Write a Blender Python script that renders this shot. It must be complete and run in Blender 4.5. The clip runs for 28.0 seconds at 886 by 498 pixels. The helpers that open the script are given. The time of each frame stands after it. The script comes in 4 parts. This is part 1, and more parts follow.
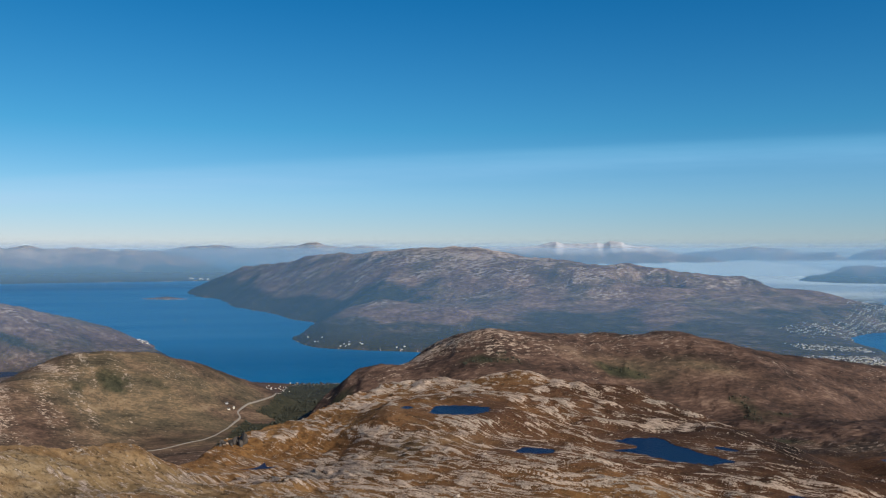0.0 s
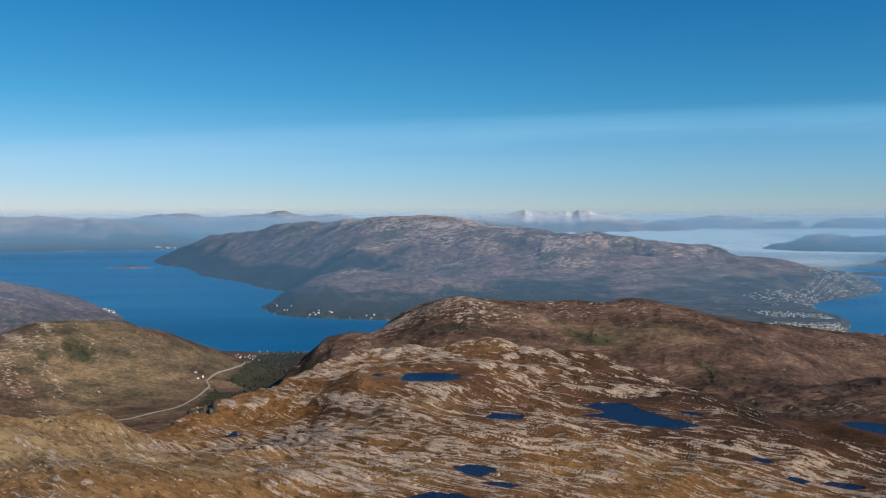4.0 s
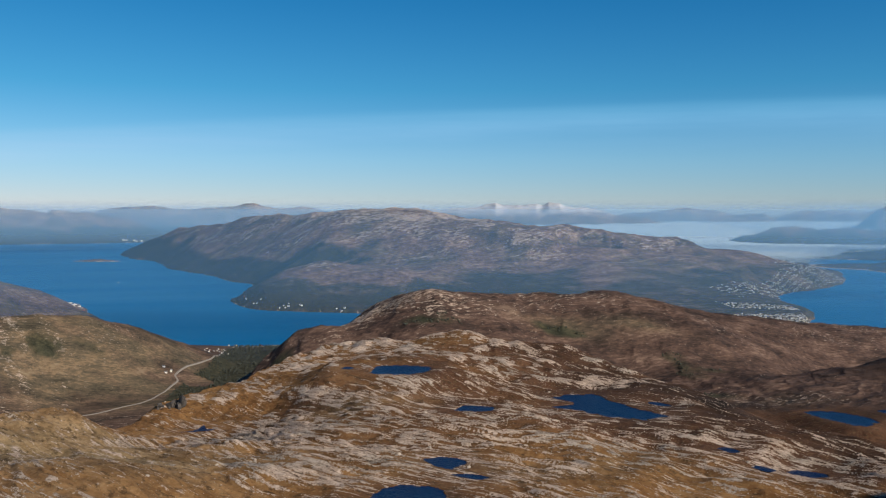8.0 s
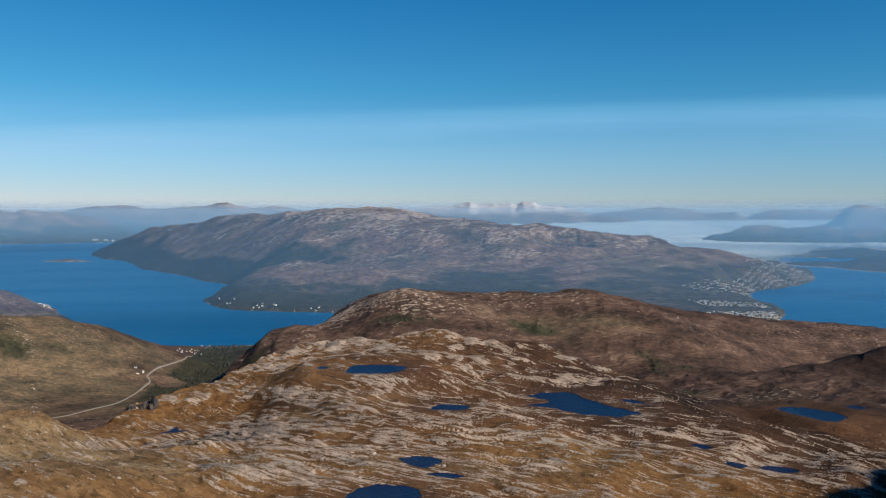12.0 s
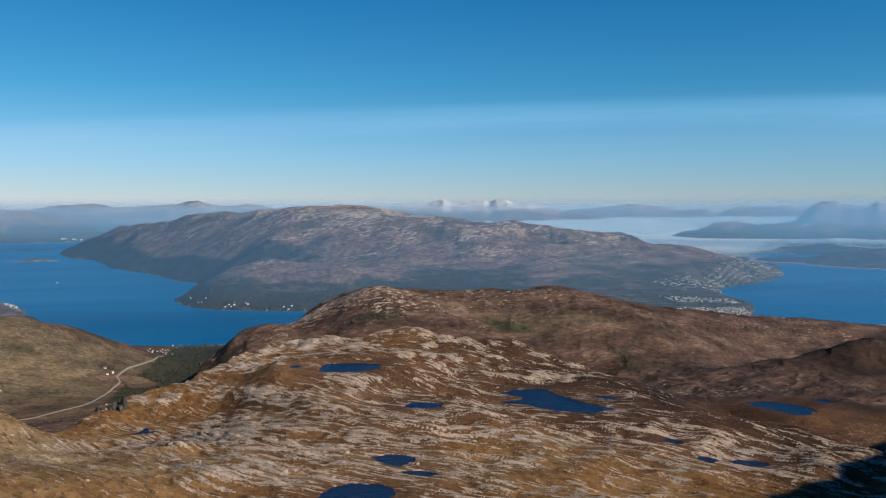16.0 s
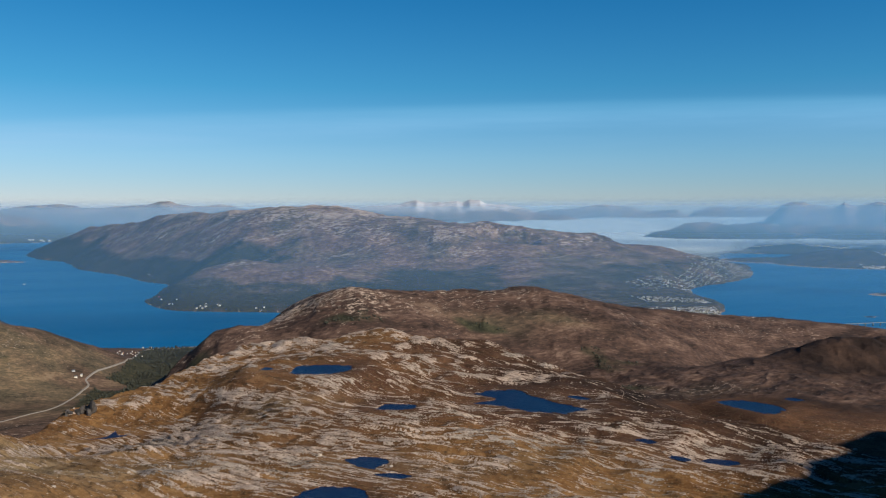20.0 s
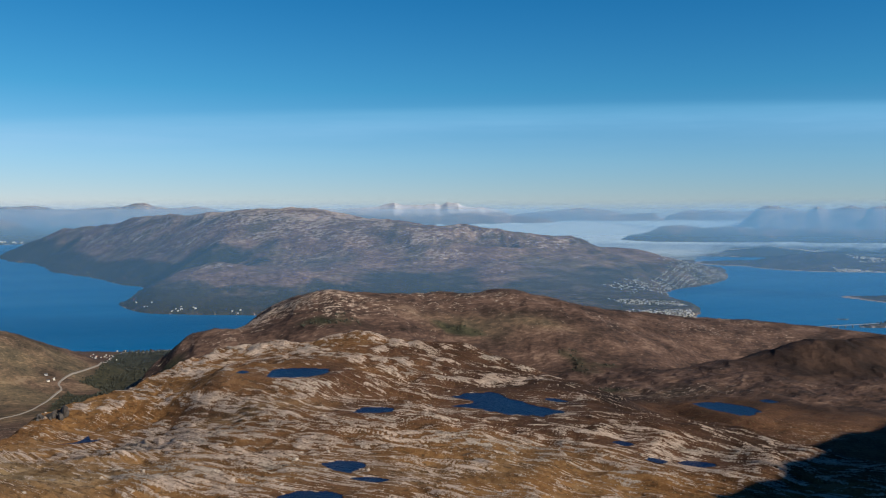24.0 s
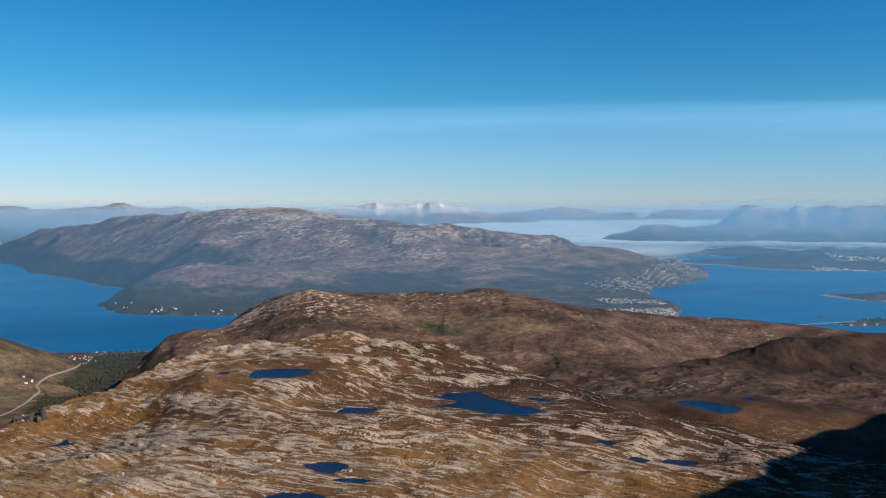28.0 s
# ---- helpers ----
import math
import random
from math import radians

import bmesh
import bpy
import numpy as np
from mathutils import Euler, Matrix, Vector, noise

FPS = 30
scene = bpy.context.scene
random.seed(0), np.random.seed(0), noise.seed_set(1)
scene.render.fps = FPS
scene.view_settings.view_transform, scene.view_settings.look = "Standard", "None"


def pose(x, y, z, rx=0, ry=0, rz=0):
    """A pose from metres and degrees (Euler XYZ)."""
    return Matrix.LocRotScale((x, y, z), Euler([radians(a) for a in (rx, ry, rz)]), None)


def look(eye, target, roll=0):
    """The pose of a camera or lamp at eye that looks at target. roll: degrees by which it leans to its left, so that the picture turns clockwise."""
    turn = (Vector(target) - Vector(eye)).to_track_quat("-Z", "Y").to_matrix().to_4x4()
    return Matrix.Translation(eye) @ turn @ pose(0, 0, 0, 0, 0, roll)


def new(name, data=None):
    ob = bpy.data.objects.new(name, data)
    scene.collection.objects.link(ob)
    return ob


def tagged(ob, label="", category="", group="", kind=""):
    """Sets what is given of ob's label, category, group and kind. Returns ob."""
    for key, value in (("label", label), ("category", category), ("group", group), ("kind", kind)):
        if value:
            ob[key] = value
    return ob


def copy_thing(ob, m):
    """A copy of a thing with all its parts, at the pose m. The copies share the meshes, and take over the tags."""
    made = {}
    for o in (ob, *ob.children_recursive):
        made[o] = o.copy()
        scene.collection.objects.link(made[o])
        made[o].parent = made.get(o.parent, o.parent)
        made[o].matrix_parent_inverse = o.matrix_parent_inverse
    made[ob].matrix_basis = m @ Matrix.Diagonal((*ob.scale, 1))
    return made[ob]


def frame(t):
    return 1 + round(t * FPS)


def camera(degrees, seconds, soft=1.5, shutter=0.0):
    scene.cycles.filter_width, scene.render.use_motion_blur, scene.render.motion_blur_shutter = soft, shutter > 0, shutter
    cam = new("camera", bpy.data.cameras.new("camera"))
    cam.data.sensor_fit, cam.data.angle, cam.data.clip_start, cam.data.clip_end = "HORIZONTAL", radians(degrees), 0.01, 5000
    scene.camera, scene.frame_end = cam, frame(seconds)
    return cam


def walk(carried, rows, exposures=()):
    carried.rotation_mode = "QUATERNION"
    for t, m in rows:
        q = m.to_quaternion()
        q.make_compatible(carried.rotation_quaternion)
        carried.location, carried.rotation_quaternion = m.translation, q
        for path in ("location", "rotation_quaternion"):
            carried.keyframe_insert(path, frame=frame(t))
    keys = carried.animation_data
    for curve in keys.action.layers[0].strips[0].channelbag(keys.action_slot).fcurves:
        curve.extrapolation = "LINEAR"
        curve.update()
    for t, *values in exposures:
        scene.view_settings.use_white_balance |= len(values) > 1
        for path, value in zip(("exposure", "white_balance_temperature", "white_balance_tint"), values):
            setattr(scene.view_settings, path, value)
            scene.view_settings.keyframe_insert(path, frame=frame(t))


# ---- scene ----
# Lengths are at about one sixth of life, so that the whole panorama lies within the camera's reach; land is placed to
# fit its view.
cam = camera(55.82, 28.0, soft=1.15)
ROWS = [
    (0, -0.02, 0.03, 133.00, 90.007, 0.002, -0.001),
    (0.5, -0.05, 0.02, 132.97, 89.766, 0.013, -0.288),
    (1, -0.08, -0.03, 132.94, 89.411, -0.012, -0.562),
    (1.5, -0.12, -0.10, 132.93, 89.068, -0.029, -0.821),
    (2, -0.17, -0.15, 132.92, 88.804, -0.027, -1.068),
    (2.5, -0.22, -0.19, 132.92, 88.562, -0.038, -1.326),
    (3, -0.26, -0.20, 132.91, 88.330, -0.039, -1.588),
    (3.5, -0.29, -0.20, 132.90, 88.103, -0.013, -1.845),
    (5.5, -0.26, -0.03, 132.85, 87.321, -0.102, -2.846),
    (6, -0.25, -0.00, 132.85, 87.316, -0.087, -3.107),
    (6.5, -0.24, 0.03, 132.86, 87.319, -0.079, -3.364),
    (7, -0.23, 0.06, 132.87, 87.330, -0.053, -3.626),
    (7.5, -0.22, 0.09, 132.88, 87.342, -0.035, -3.876),
    (8, -0.22, 0.11, 132.88, 87.349, -0.033, -4.112),
    (8.5, -0.22, 0.13, 132.87, 87.349, -0.025, -4.351),
    (9, -0.22, 0.16, 132.86, 87.342, -0.010, -4.581),
    (9.5, -0.22, 0.18, 132.85, 87.337, -0.016, -4.811),
    (10, -0.21, 0.22, 132.83, 87.330, -0.019, -5.030),
    (10.5, -0.20, 0.26, 132.80, 87.313, -0.006, -5.232),
    (11, -0.18, 0.31, 132.78, 87.300, -0.008, -5.435),
    (11.5, -0.17, 0.35, 132.77, 87.288, 0.005, -5.642),
    (13.5, -0.16, 0.42, 132.77, 87.302, 0.085, -6.481),
    (14, -0.14, 0.45, 132.77, 87.271, 0.122, -6.733),
    (14.5, -0.12, 0.51, 132.77, 87.235, 0.152, -6.976),
    (15, -0.09, 0.59, 132.76, 87.203, 0.153, -7.216),
    (15.5, -0.07, 0.69, 132.75, 87.170, 0.164, -7.452),
    (16, -0.03, 0.80, 132.73, 87.126, 0.186, -7.686),
    (16.5, -0.00, 0.91, 132.73, 87.090, 0.217, -7.921),
    (17, 0.03, 1.02, 132.72, 87.070, 0.233, -8.159),
    (17.5, 0.05, 1.12, 132.73, 87.054, 0.237, -8.405),
    (18, 0.08, 1.22, 132.73, 87.036, 0.254, -8.635),
    (18.5, 0.10, 1.33, 132.74, 87.031, 0.257, -8.858),
    (19, 0.11, 1.43, 132.74, 87.058, 0.229, -9.079),
    (19.5, 0.13, 1.52, 132.73, 87.103, 0.202, -9.293),
    (20, 0.14, 1.60, 132.73, 87.162, 0.179, -9.504),
    (20.5, 0.15, 1.66, 132.73, 87.224, 0.151, -9.714),
    (21, 0.16, 1.71, 132.72, 87.262, 0.134, -9.925),
    (21.5, 0.17, 1.77, 132.72, 87.272, 0.121, -10.133),
    (23.5, 0.23, 2.12, 132.65, 87.336, 0.023, -10.866),
    (24, 0.25, 2.19, 132.64, 87.343, 0.031, -11.019),
    (24.5, 0.27, 2.26, 132.63, 87.347, 0.046, -11.179),
    (25, 0.29, 2.33, 132.62, 87.348, 0.054, -11.345),
    (25.5, 0.30, 2.39, 132.61, 87.343, 0.057, -11.509),
    (26, 0.30, 2.46, 132.61, 87.329, 0.066, -11.661),
    (26.5, 0.30, 2.53, 132.61, 87.313, 0.074, -11.809),
    (27, 0.30, 2.60, 132.62, 87.308, 0.072, -11.960),
    (27.5, 0.31, 2.68, 132.64, 87.306, 0.075, -12.112),
    (28, 0.32, 2.77, 132.66, 87.308, 0.091, -12.248),
]
walk(cam, [(t, pose(x, y, z, rx, ry, rz)) for t, x, y, z, rx, ry, rz in ROWS], [(0, 0.0), (26.1, 0.0), (26.7, 0.17), (28, 0.17)])

# ---- world, sun, exposure ----
SUN_AZ, SUN_EL = 135.0, 29.0          # degrees to the right of straight ahead, and up
world = bpy.data.worlds.new("sky")
scene.world = world
world.use_nodes = True


def wire(tree, kind, sets=None, **links):
    """A node with its inputs set or linked; links name inputs with _ for spaces."""
    n = tree.nodes.new(kind)
    for k, v in (sets or {}).items():
        if k == "operation":
            n.operation = v
        elif k == "blend_type":
            n.blend_type = v
        elif k == "attribute_name":
            n.attribute_name = v
        else:
            n.inputs[k].default_value = v
    for k, v in links.items():
        tree.links.new(v, n.inputs[int(k[1:]) if k[0] == "i" and k[1:].isdigit() else k.replace("_", " ")])
    return n


def build_sky():
    t = world.node_tree
    t.nodes.clear()
    sky = wire(t, "ShaderNodeTexSky")
    sky.sky_type, sky.sun_disc = "NISHITA", False
    sky.sun_elevation, sky.sun_rotation = radians(SUN_EL), radians(SUN_AZ)
    sky.altitude, sky.air_density, sky.dust_density, sky.ozone_density = 800, 1.0, 0.0, 3.0
    # a thin veil of high cirrus that lies across the sky low over the hills
    co = wire(t, "ShaderNodeTexCoord")
    sep = wire(t, "ShaderNodeSeparateXYZ", Vector=co.outputs["Generated"])
    az = wire(t, "ShaderNodeMath", {"operation": "ARCTAN2"}, i0=sep.outputs[0], i1=sep.outputs[1])
    off = wire(t, "ShaderNodeMath", {"operation": "SUBTRACT"}, i0=az.outputs[0])
    off.inputs[1].default_value = 0.35
    sq = wire(t, "ShaderNodeMath", {"operation": "MULTIPLY"}, i0=off.outputs[0], i1=off.outputs[0])
    el = wire(t, "ShaderNodeMath", {"operation": "MULTIPLY_ADD"}, i0=sq.outputs[0], i2=sep.outputs[2])
    el.inputs[1].default_value = 0.069
    stretch = wire(t, "ShaderNodeMapping", Vector=co.outputs["Generated"])
    stretch.inputs["Scale"].default_value = (2.0, 2.0, 26.0)
    nz = wire(t, "ShaderNodeTexNoise", {"Scale": 1.6, "Detail": 6.0, "Roughness": 0.6}, Vector=stretch.outputs[0])
    wob = wire(t, "ShaderNodeMath", {"operation": "MULTIPLY_ADD"}, i0=nz.outputs[0])
    wob.inputs[1].default_value, wob.inputs[2].default_value = 0.008, -0.004
    el2 = wire(t, "ShaderNodeMath", {"operation": "ADD"}, i0=el.outputs[0], i1=wob.outputs[0])
    band = wire(t, "ShaderNodeValToRGB", Fac=el2.outputs[0])
    r = band.color_ramp
    r.elements[0].position, r.elements[0].color = 0.0, (0.0, 0.0, 0.0, 1)
    r.elements[1].position, r.elements[1].color = 0.126, (0.0, 0.0, 0.0, 1)
    for p, v in ((0.055, 0.06), (0.086, 0.16), (0.104, 0.50), (0.117, 0.42)):
        e = r.elements.new(p)
        e.color = (v, v, v, 1)
    fac = wire(t, "ShaderNodeMath", {"operation": "MULTIPLY"}, i0=band.outputs[0], i1=nz.outputs[0])
    mix = wire(t, "ShaderNodeMixRGB", {"blend_type": "MIX", "Color2": (10.0, 9.2, 10.0, 1)}, Fac=fac.outputs[0], Color1=sky.outputs[0])
    tint = wire(t, "ShaderNodeValToRGB", Fac=sep.outputs[2])
    q = tint.color_ramp
    q.elements[0].position, q.elements[0].color = 0.0, (0.78, 0.785, 1.05, 1)
    q.elements[1].position, q.elements[1].color = 0.30, (0.065, 0.70, 1.0, 1)
    q.elements.new(0.45).color = (0.07, 0.36, 0.60, 1)
    q.elements.new(1.0).color = (0.05, 0.13, 0.26, 1)
    for p, c in ((0.06, (0.64, 0.875, 1.08, 1)), (0.14, (0.28, 0.81, 1.0, 1))):
        e = q.elements.new(p)
        e.color = c
    mix = wire(t, "ShaderNodeMixRGB", {"blend_type": "MULTIPLY", "Fac": 1.0}, Color1=mix.outputs[0], Color2=tint.outputs[0])
    turn = wire(t, "ShaderNodeMapRange", {"From Min": -0.5, "From Max": 0.7}, Value=az.outputs[0])
    side = wire(t, "ShaderNodeMixRGB", {"Color1": (0.80, 0.83, 0.85, 1), "Color2": (0.73, 0.90, 0.99, 1)}, Fac=turn.outputs[0])
    mix = wire(t, "ShaderNodeMixRGB", {"blend_type": "MULTIPLY", "Fac": 1.0}, Color1=mix.outputs[0], Color2=side.outputs[0])
    bg = wire(t, "ShaderNodeBackground", {"Strength": 0.096}, Color=mix.outputs[0])
    wire(t, "ShaderNodeOutputWorld", Surface=bg.outputs[0])


build_sky()
sun = new("sun", bpy.data.lights.new("sun", "SUN"))
sun.data.energy, sun.data.angle, sun.data.color = 4.8, radians(0.53), (1.0, 0.90, 0.76)
a_, e_ = radians(SUN_AZ), radians(SUN_EL)
sun.matrix_world = look((0, 0, 300), (-math.sin(a_) * math.cos(e_) * 100, -math.cos(a_) * math.cos(e_) * 100, 300 - math.sin(e_) * 100))

# ---- materials ----
M = {}


def material(name):
    m = bpy.data.materials.new(name)
    m.use_nodes = True
    t = m.node_tree
    t.nodes.clear()
    M[name] = m
    return m, t


def finish(t, colour, rough, normal=None, **sets):
    p = wire(t, "ShaderNodeBsdfPrincipled")
    for k, v in (("Base Color", colour), ("Roughness", rough)):
        if isinstance(v, (tuple, float, int)):
            p.inputs[k].default_value = v
        else:
            t.links.new(v, p.inputs[k])
    for k, v in sets.items():
        p.inputs[k.replace("_", " ")].default_value = v
    if normal is not None:
        t.links.new(normal, p.inputs["Normal"])
    wire(t, "ShaderNodeOutputMaterial", Surface=p.outputs[0])
    return p


def ramp(t, fac, stops):
    n = wire(t, "ShaderNodeValToRGB", Fac=fac)
    el = n.color_ramp.elements
    el[0].position, el[0].color = stops[0][0], (*stops[0][1], 1)
    el[1].position, el[1].color = stops[-1][0], (*stops[-1][1], 1)
    for p, c in stops[1:-1]:
        e = el.new(p)
        e.color = (*c, 1)
    return n.outputs[0]


def mixed(t, fac, a, b):
    n = wire(t, "ShaderNodeMixRGB")
    for k, v in (("Fac", fac), ("Color1", a), ("Color2", b)):
        if isinstance(v, (tuple, float, int)):
            n.inputs[k].default_value = (*v, 1) if isinstance(v, tuple) else v
        else:
            t.links.new(v, n.inputs[k])
    return n.outputs[0]


def maths(t, op, a, b=0.0, c=0.0):
    n = wire(t, "ShaderNodeMath", {"operation": op})
    for i, v in enumerate((a, b, c)):
        if isinstance(v, (float, int)):
            n.inputs[i].default_value = v
        else:
            t.links.new(v, n.inputs[i])
    return n.outputs[0]


def noise_at(t, where, scale, detail=6.0, rough=0.6, stretch=None, turn=-42.0):
    if stretch:
        m = wire(t, "ShaderNodeMapping", Vector=where)
        m.vector_type = "TEXTURE"
        m.inputs["Scale"].default_value = stretch
        m.inputs["Rotation"].default_value = (0, 0, radians(turn))
        where = m.outputs[0]
    return wire(t, "ShaderNodeTexNoise", {"Scale": scale, "Detail": detail, "Roughness": rough}, Vector=where).outputs[0]


def attr(t, name):
    return wire(t, "ShaderNodeAttribute", {"attribute_name": name}).outputs["Fac"]


def span(t, value, lo, hi, most=1.0):
    """0 below lo, most above hi."""
    return wire(t, "ShaderNodeMapRange", {"From Min": lo, "From Max": hi, "To Max": most}, Value=value).outputs[0]


def build_moor():
    m, t = material("moor")
    co = wire(t, "ShaderNodeNewGeometry").outputs["Position"]
    wide = noise_at(t, co, 0.05, 9, 0.68)
    mid = noise_at(t, co, 0.40, 9, 0.72)
    fine = noise_at(t, co, 1.9, 6, 0.72)
    bed_s = noise_at(t, co, 1.0, 8, 0.70, (5.0, 0.8, 0.8))
    bed_m = noise_at(t, co, 1.0, 10, 0.74, (26.0, 5.0, 5.0), -38)
    bed_l = noise_at(t, co, 1.0, 10, 0.72, (70.0, 30.0, 24.0), 8)
    red, tan, slope, hill, bare = attr(t, "red"), attr(t, "tan"), attr(t, "slope"), attr(t, "hill"), attr(t, "rock")
    # grass, heath and peat of the plateau
    pick = wire(t, "ShaderNodeClamp", Value=maths(t, "ADD", maths(t, "MULTIPLY_ADD", red, 1.3, -0.15), maths(t, "MULTIPLY_ADD", mid, 1.6, -0.8))).outputs[0]
    sward = maths(t, "MULTIPLY_ADD", wide, 0.45, maths(t, "MULTIPLY_ADD", mid, 0.30, maths(t, "MULTIPLY", bed_m, 0.25)))
    grass = ramp(t, sward, [(0.36, (0.080, 0.038, 0.014)), (0.47, (0.212, 0.104, 0.038)), (0.55, (0.312, 0.167, 0.064)), (0.64, (0.41, 0.272, 0.132))])
    heath = ramp(t, sward, [(0.36, (0.038, 0.020, 0.013)), (0.5, (0.118, 0.056, 0.031)), (0.64, (0.222, 0.118, 0.064))])
    col = mixed(t, pick, grass, heath)
    straw = ramp(t, sward, [(0.36, (0.145, 0.100, 0.052)), (0.48, (0.300, 0.212, 0.114)), (0.62, (0.47, 0.365, 0.235))])
    col = mixed(t, tan, col, straw)
    col = mixed(t, span(t, noise_at(t, co, 0.8, 8, 0.72, (2.2, 1.0, 1.0)), 0.52, 0.62, 0.75), col, (0.050, 0.032, 0.018))
    col = mixed(t, span(t, fine, 0.54, 0.68, 0.65), col, (0.40, 0.28, 0.15))
    # darkest tone: dark heath with the knoll's slope shade worked into the colour
    heath_shade = ramp(t, wide, [(0.36, (0.017, 0.013, 0.012)), (0.5, (0.042, 0.027, 0.022)), (0.64, (0.085, 0.052, 0.038))])
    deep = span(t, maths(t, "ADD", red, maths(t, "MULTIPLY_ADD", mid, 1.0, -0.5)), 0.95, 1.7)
    col = mixed(t, deep, col, heath_shade)
    # the streaked heath of the middle hill, and the pastures over the road
    turf = noise_at(t, co, 0.55, 8, 0.70, (2.4, 1.0, 0.7), 20)
    sweep = noise_at(t, co, 1.0, 9, 0.64, (40.0, 12.0, 9.0), 24)
    broad = maths(t, "MULTIPLY_ADD", sweep, 0.55, maths(t, "MULTIPLY", turf, 0.45))
    bank = ramp(t, broad, [(0.38, (0.024, 0.017, 0.014)), (0.45, (0.054, 0.036, 0.030)), (0.53, (0.104, 0.064, 0.050)), (0.62, (0.212, 0.143, 0.108))])
    lea = ramp(t, broad, [(0.36, (0.041, 0.036, 0.026)), (0.44, (0.082, 0.068, 0.047)), (0.51, (0.130, 0.101, 0.066)), (0.56, (0.200, 0.139, 0.085)), (0.64, (0.26, 0.205, 0.132))])
    bank = mixed(t, tan, bank, lea)
    col = mixed(t, hill, col, bank)
    # the mottled heath of the broad hill and the lands beyond
    speck = maths(t, "MULTIPLY_ADD", noise_at(t, co, 0.16, 7, 0.70), 0.50, maths(t, "MULTIPLY_ADD", noise_at(t, co, 1.0, 8, 0.66, (60.0, 24.0, 16.0), 16), 0.30, maths(t, "MULTIPLY", noise_at(t, co, 0.018, 6, 0.6), 0.20)))
    rust = ramp(t, speck, [(0.38, (0.056, 0.041, 0.034)), (0.5, (0.164, 0.104, 0.077)), (0.60, (0.34, 0.245, 0.186))])
    olive = ramp(t, speck, [(0.38, (0.038, 0.040, 0.026)), (0.5, (0.098, 0.084, 0.052)), (0.62, (0.200, 0.160, 0.105))])
    rust = mixed(t, span(t, noise_at(t, co, 0.012, 8, 0.72), 0.46, 0.60, 0.8), rust, olive)
    col = mixed(t, slope, col, rust)
    # bare rock: benches and blocks near by, grit on the hill, scars far off
    lay = maths(t, "MULTIPLY_ADD", bed_s, 0.65, maths(t, "MULTIPLY_ADD", bed_m, 0.45, maths(t, "MULTIPLY_ADD", mid, 0.50, maths(t, "MULTIPLY_ADD", fine, 1.05, -1.345))))
    rk = span(t, maths(t, "ADD", bare, lay), 0.40, 0.50, 0.97)
    scar = span(t, maths(t, "MULTIPLY_ADD", bare, 0.34, noise_at(t, co, 0.15, 8, 0.72, (1.8, 1.0, 0.7), 30)), 0.63, 0.71)
    grit = span(t, maths(t, "MULTIPLY_ADD", bare, 0.34, noise_at(t, co, 0.55, 8, 0.72, (2.0, 0.8, 0.8), 20)), 0.63, 0.70, 0.9)
    rk = maths(t, "ADD", maths(t, "MULTIPLY", slope, scar), maths(t, "MULTIPLY", maths(t, "SUBTRACT", 1.0, slope), rk))
    rk = maths(t, "ADD", maths(t, "MULTIPLY", hill, grit), maths(t, "MULTIPLY", maths(t, "SUBTRACT", 1.0, hill), rk))
    # the dark end of both ramps paints shadow lines between the beds
    seam_shade = maths(t, "MULTIPLY_ADD", bed_s, 0.55, maths(t, "MULTIPLY_ADD", fine, 0.40, maths(t, "MULTIPLY", mid, 0.10)))
    stone = ramp(t, seam_shade, [(0.42, (0.060, 0.044, 0.034)), (0.47, (0.27, 0.200, 0.155)), (0.52, (0.45, 0.348, 0.275)), (0.60, (0.62, 0.50, 0.41))])
    lichen = ramp(t, seam_shade, [(0.42, (0.050, 0.043, 0.036)), (0.5, (0.235, 0.205, 0.172)), (0.60, (0.48, 0.43, 0.365))])
    stone = mixed(t, span(t, noise_at(t, co, 0.06, 7, 0.66), 0.48, 0.64, 0.75), stone, lichen)
    col = mixed(t, rk, col, stone)
    # woods; their tone also stands in for the corrie wall's shade
    wood = ramp(t, noise_at(t, co, 0.22, 10, 0.76), [(0.40, (0.016, 0.019, 0.013)), (0.52, (0.046, 0.047, 0.028)), (0.68, (0.110, 0.092, 0.054))])
    fr = maths(t, "ADD", attr(t, "forest"), maths(t, "ADD", maths(t, "MULTIPLY", wide, 1.0), maths(t, "MULTIPLY_ADD", bed_l, 1.0, -1.0)))
    fr = span(t, fr, 0.3, 0.75)
    wood = mixed(t, span(t, noise_at(t, co, 0.03, 10, 0.75), 0.45, 0.68, 0.6), wood, (0.064, 0.062, 0.043))
    col = mixed(t, fr, col, wood)
    drift = maths(t, "ADD", noise_at(t, co, 0.022, 8, 0.74), -0.5)
    sn = span(t, maths(t, "MULTIPLY_ADD", drift, 2.2, attr(t, "snow")), 0.30, 0.80, 0.75)
    sn = maths(t, "MULTIPLY", sn, span(t, attr(t, "snow"), 0.02, 0.25))
    col = mixed(t, sn, col, (0.70, 0.72, 0.76))
    tall = maths(t, "MULTIPLY_ADD", rk, 0.7, maths(t, "MULTIPLY_ADD", bed_s, 1.2, maths(t, "MULTIPLY_ADD", fine, 0.7, maths(t, "MULTIPLY", mid, 0.8))))
    tall = maths(t, "MULTIPLY", tall, maths(t, "SUBTRACT", 1.0, maths(t, "MULTIPLY_ADD", hill, 0.55, slope)))
    bump = wire(t, "ShaderNodeBump", {"Strength": 0.6, "Distance": 0.5}, Height=tall)
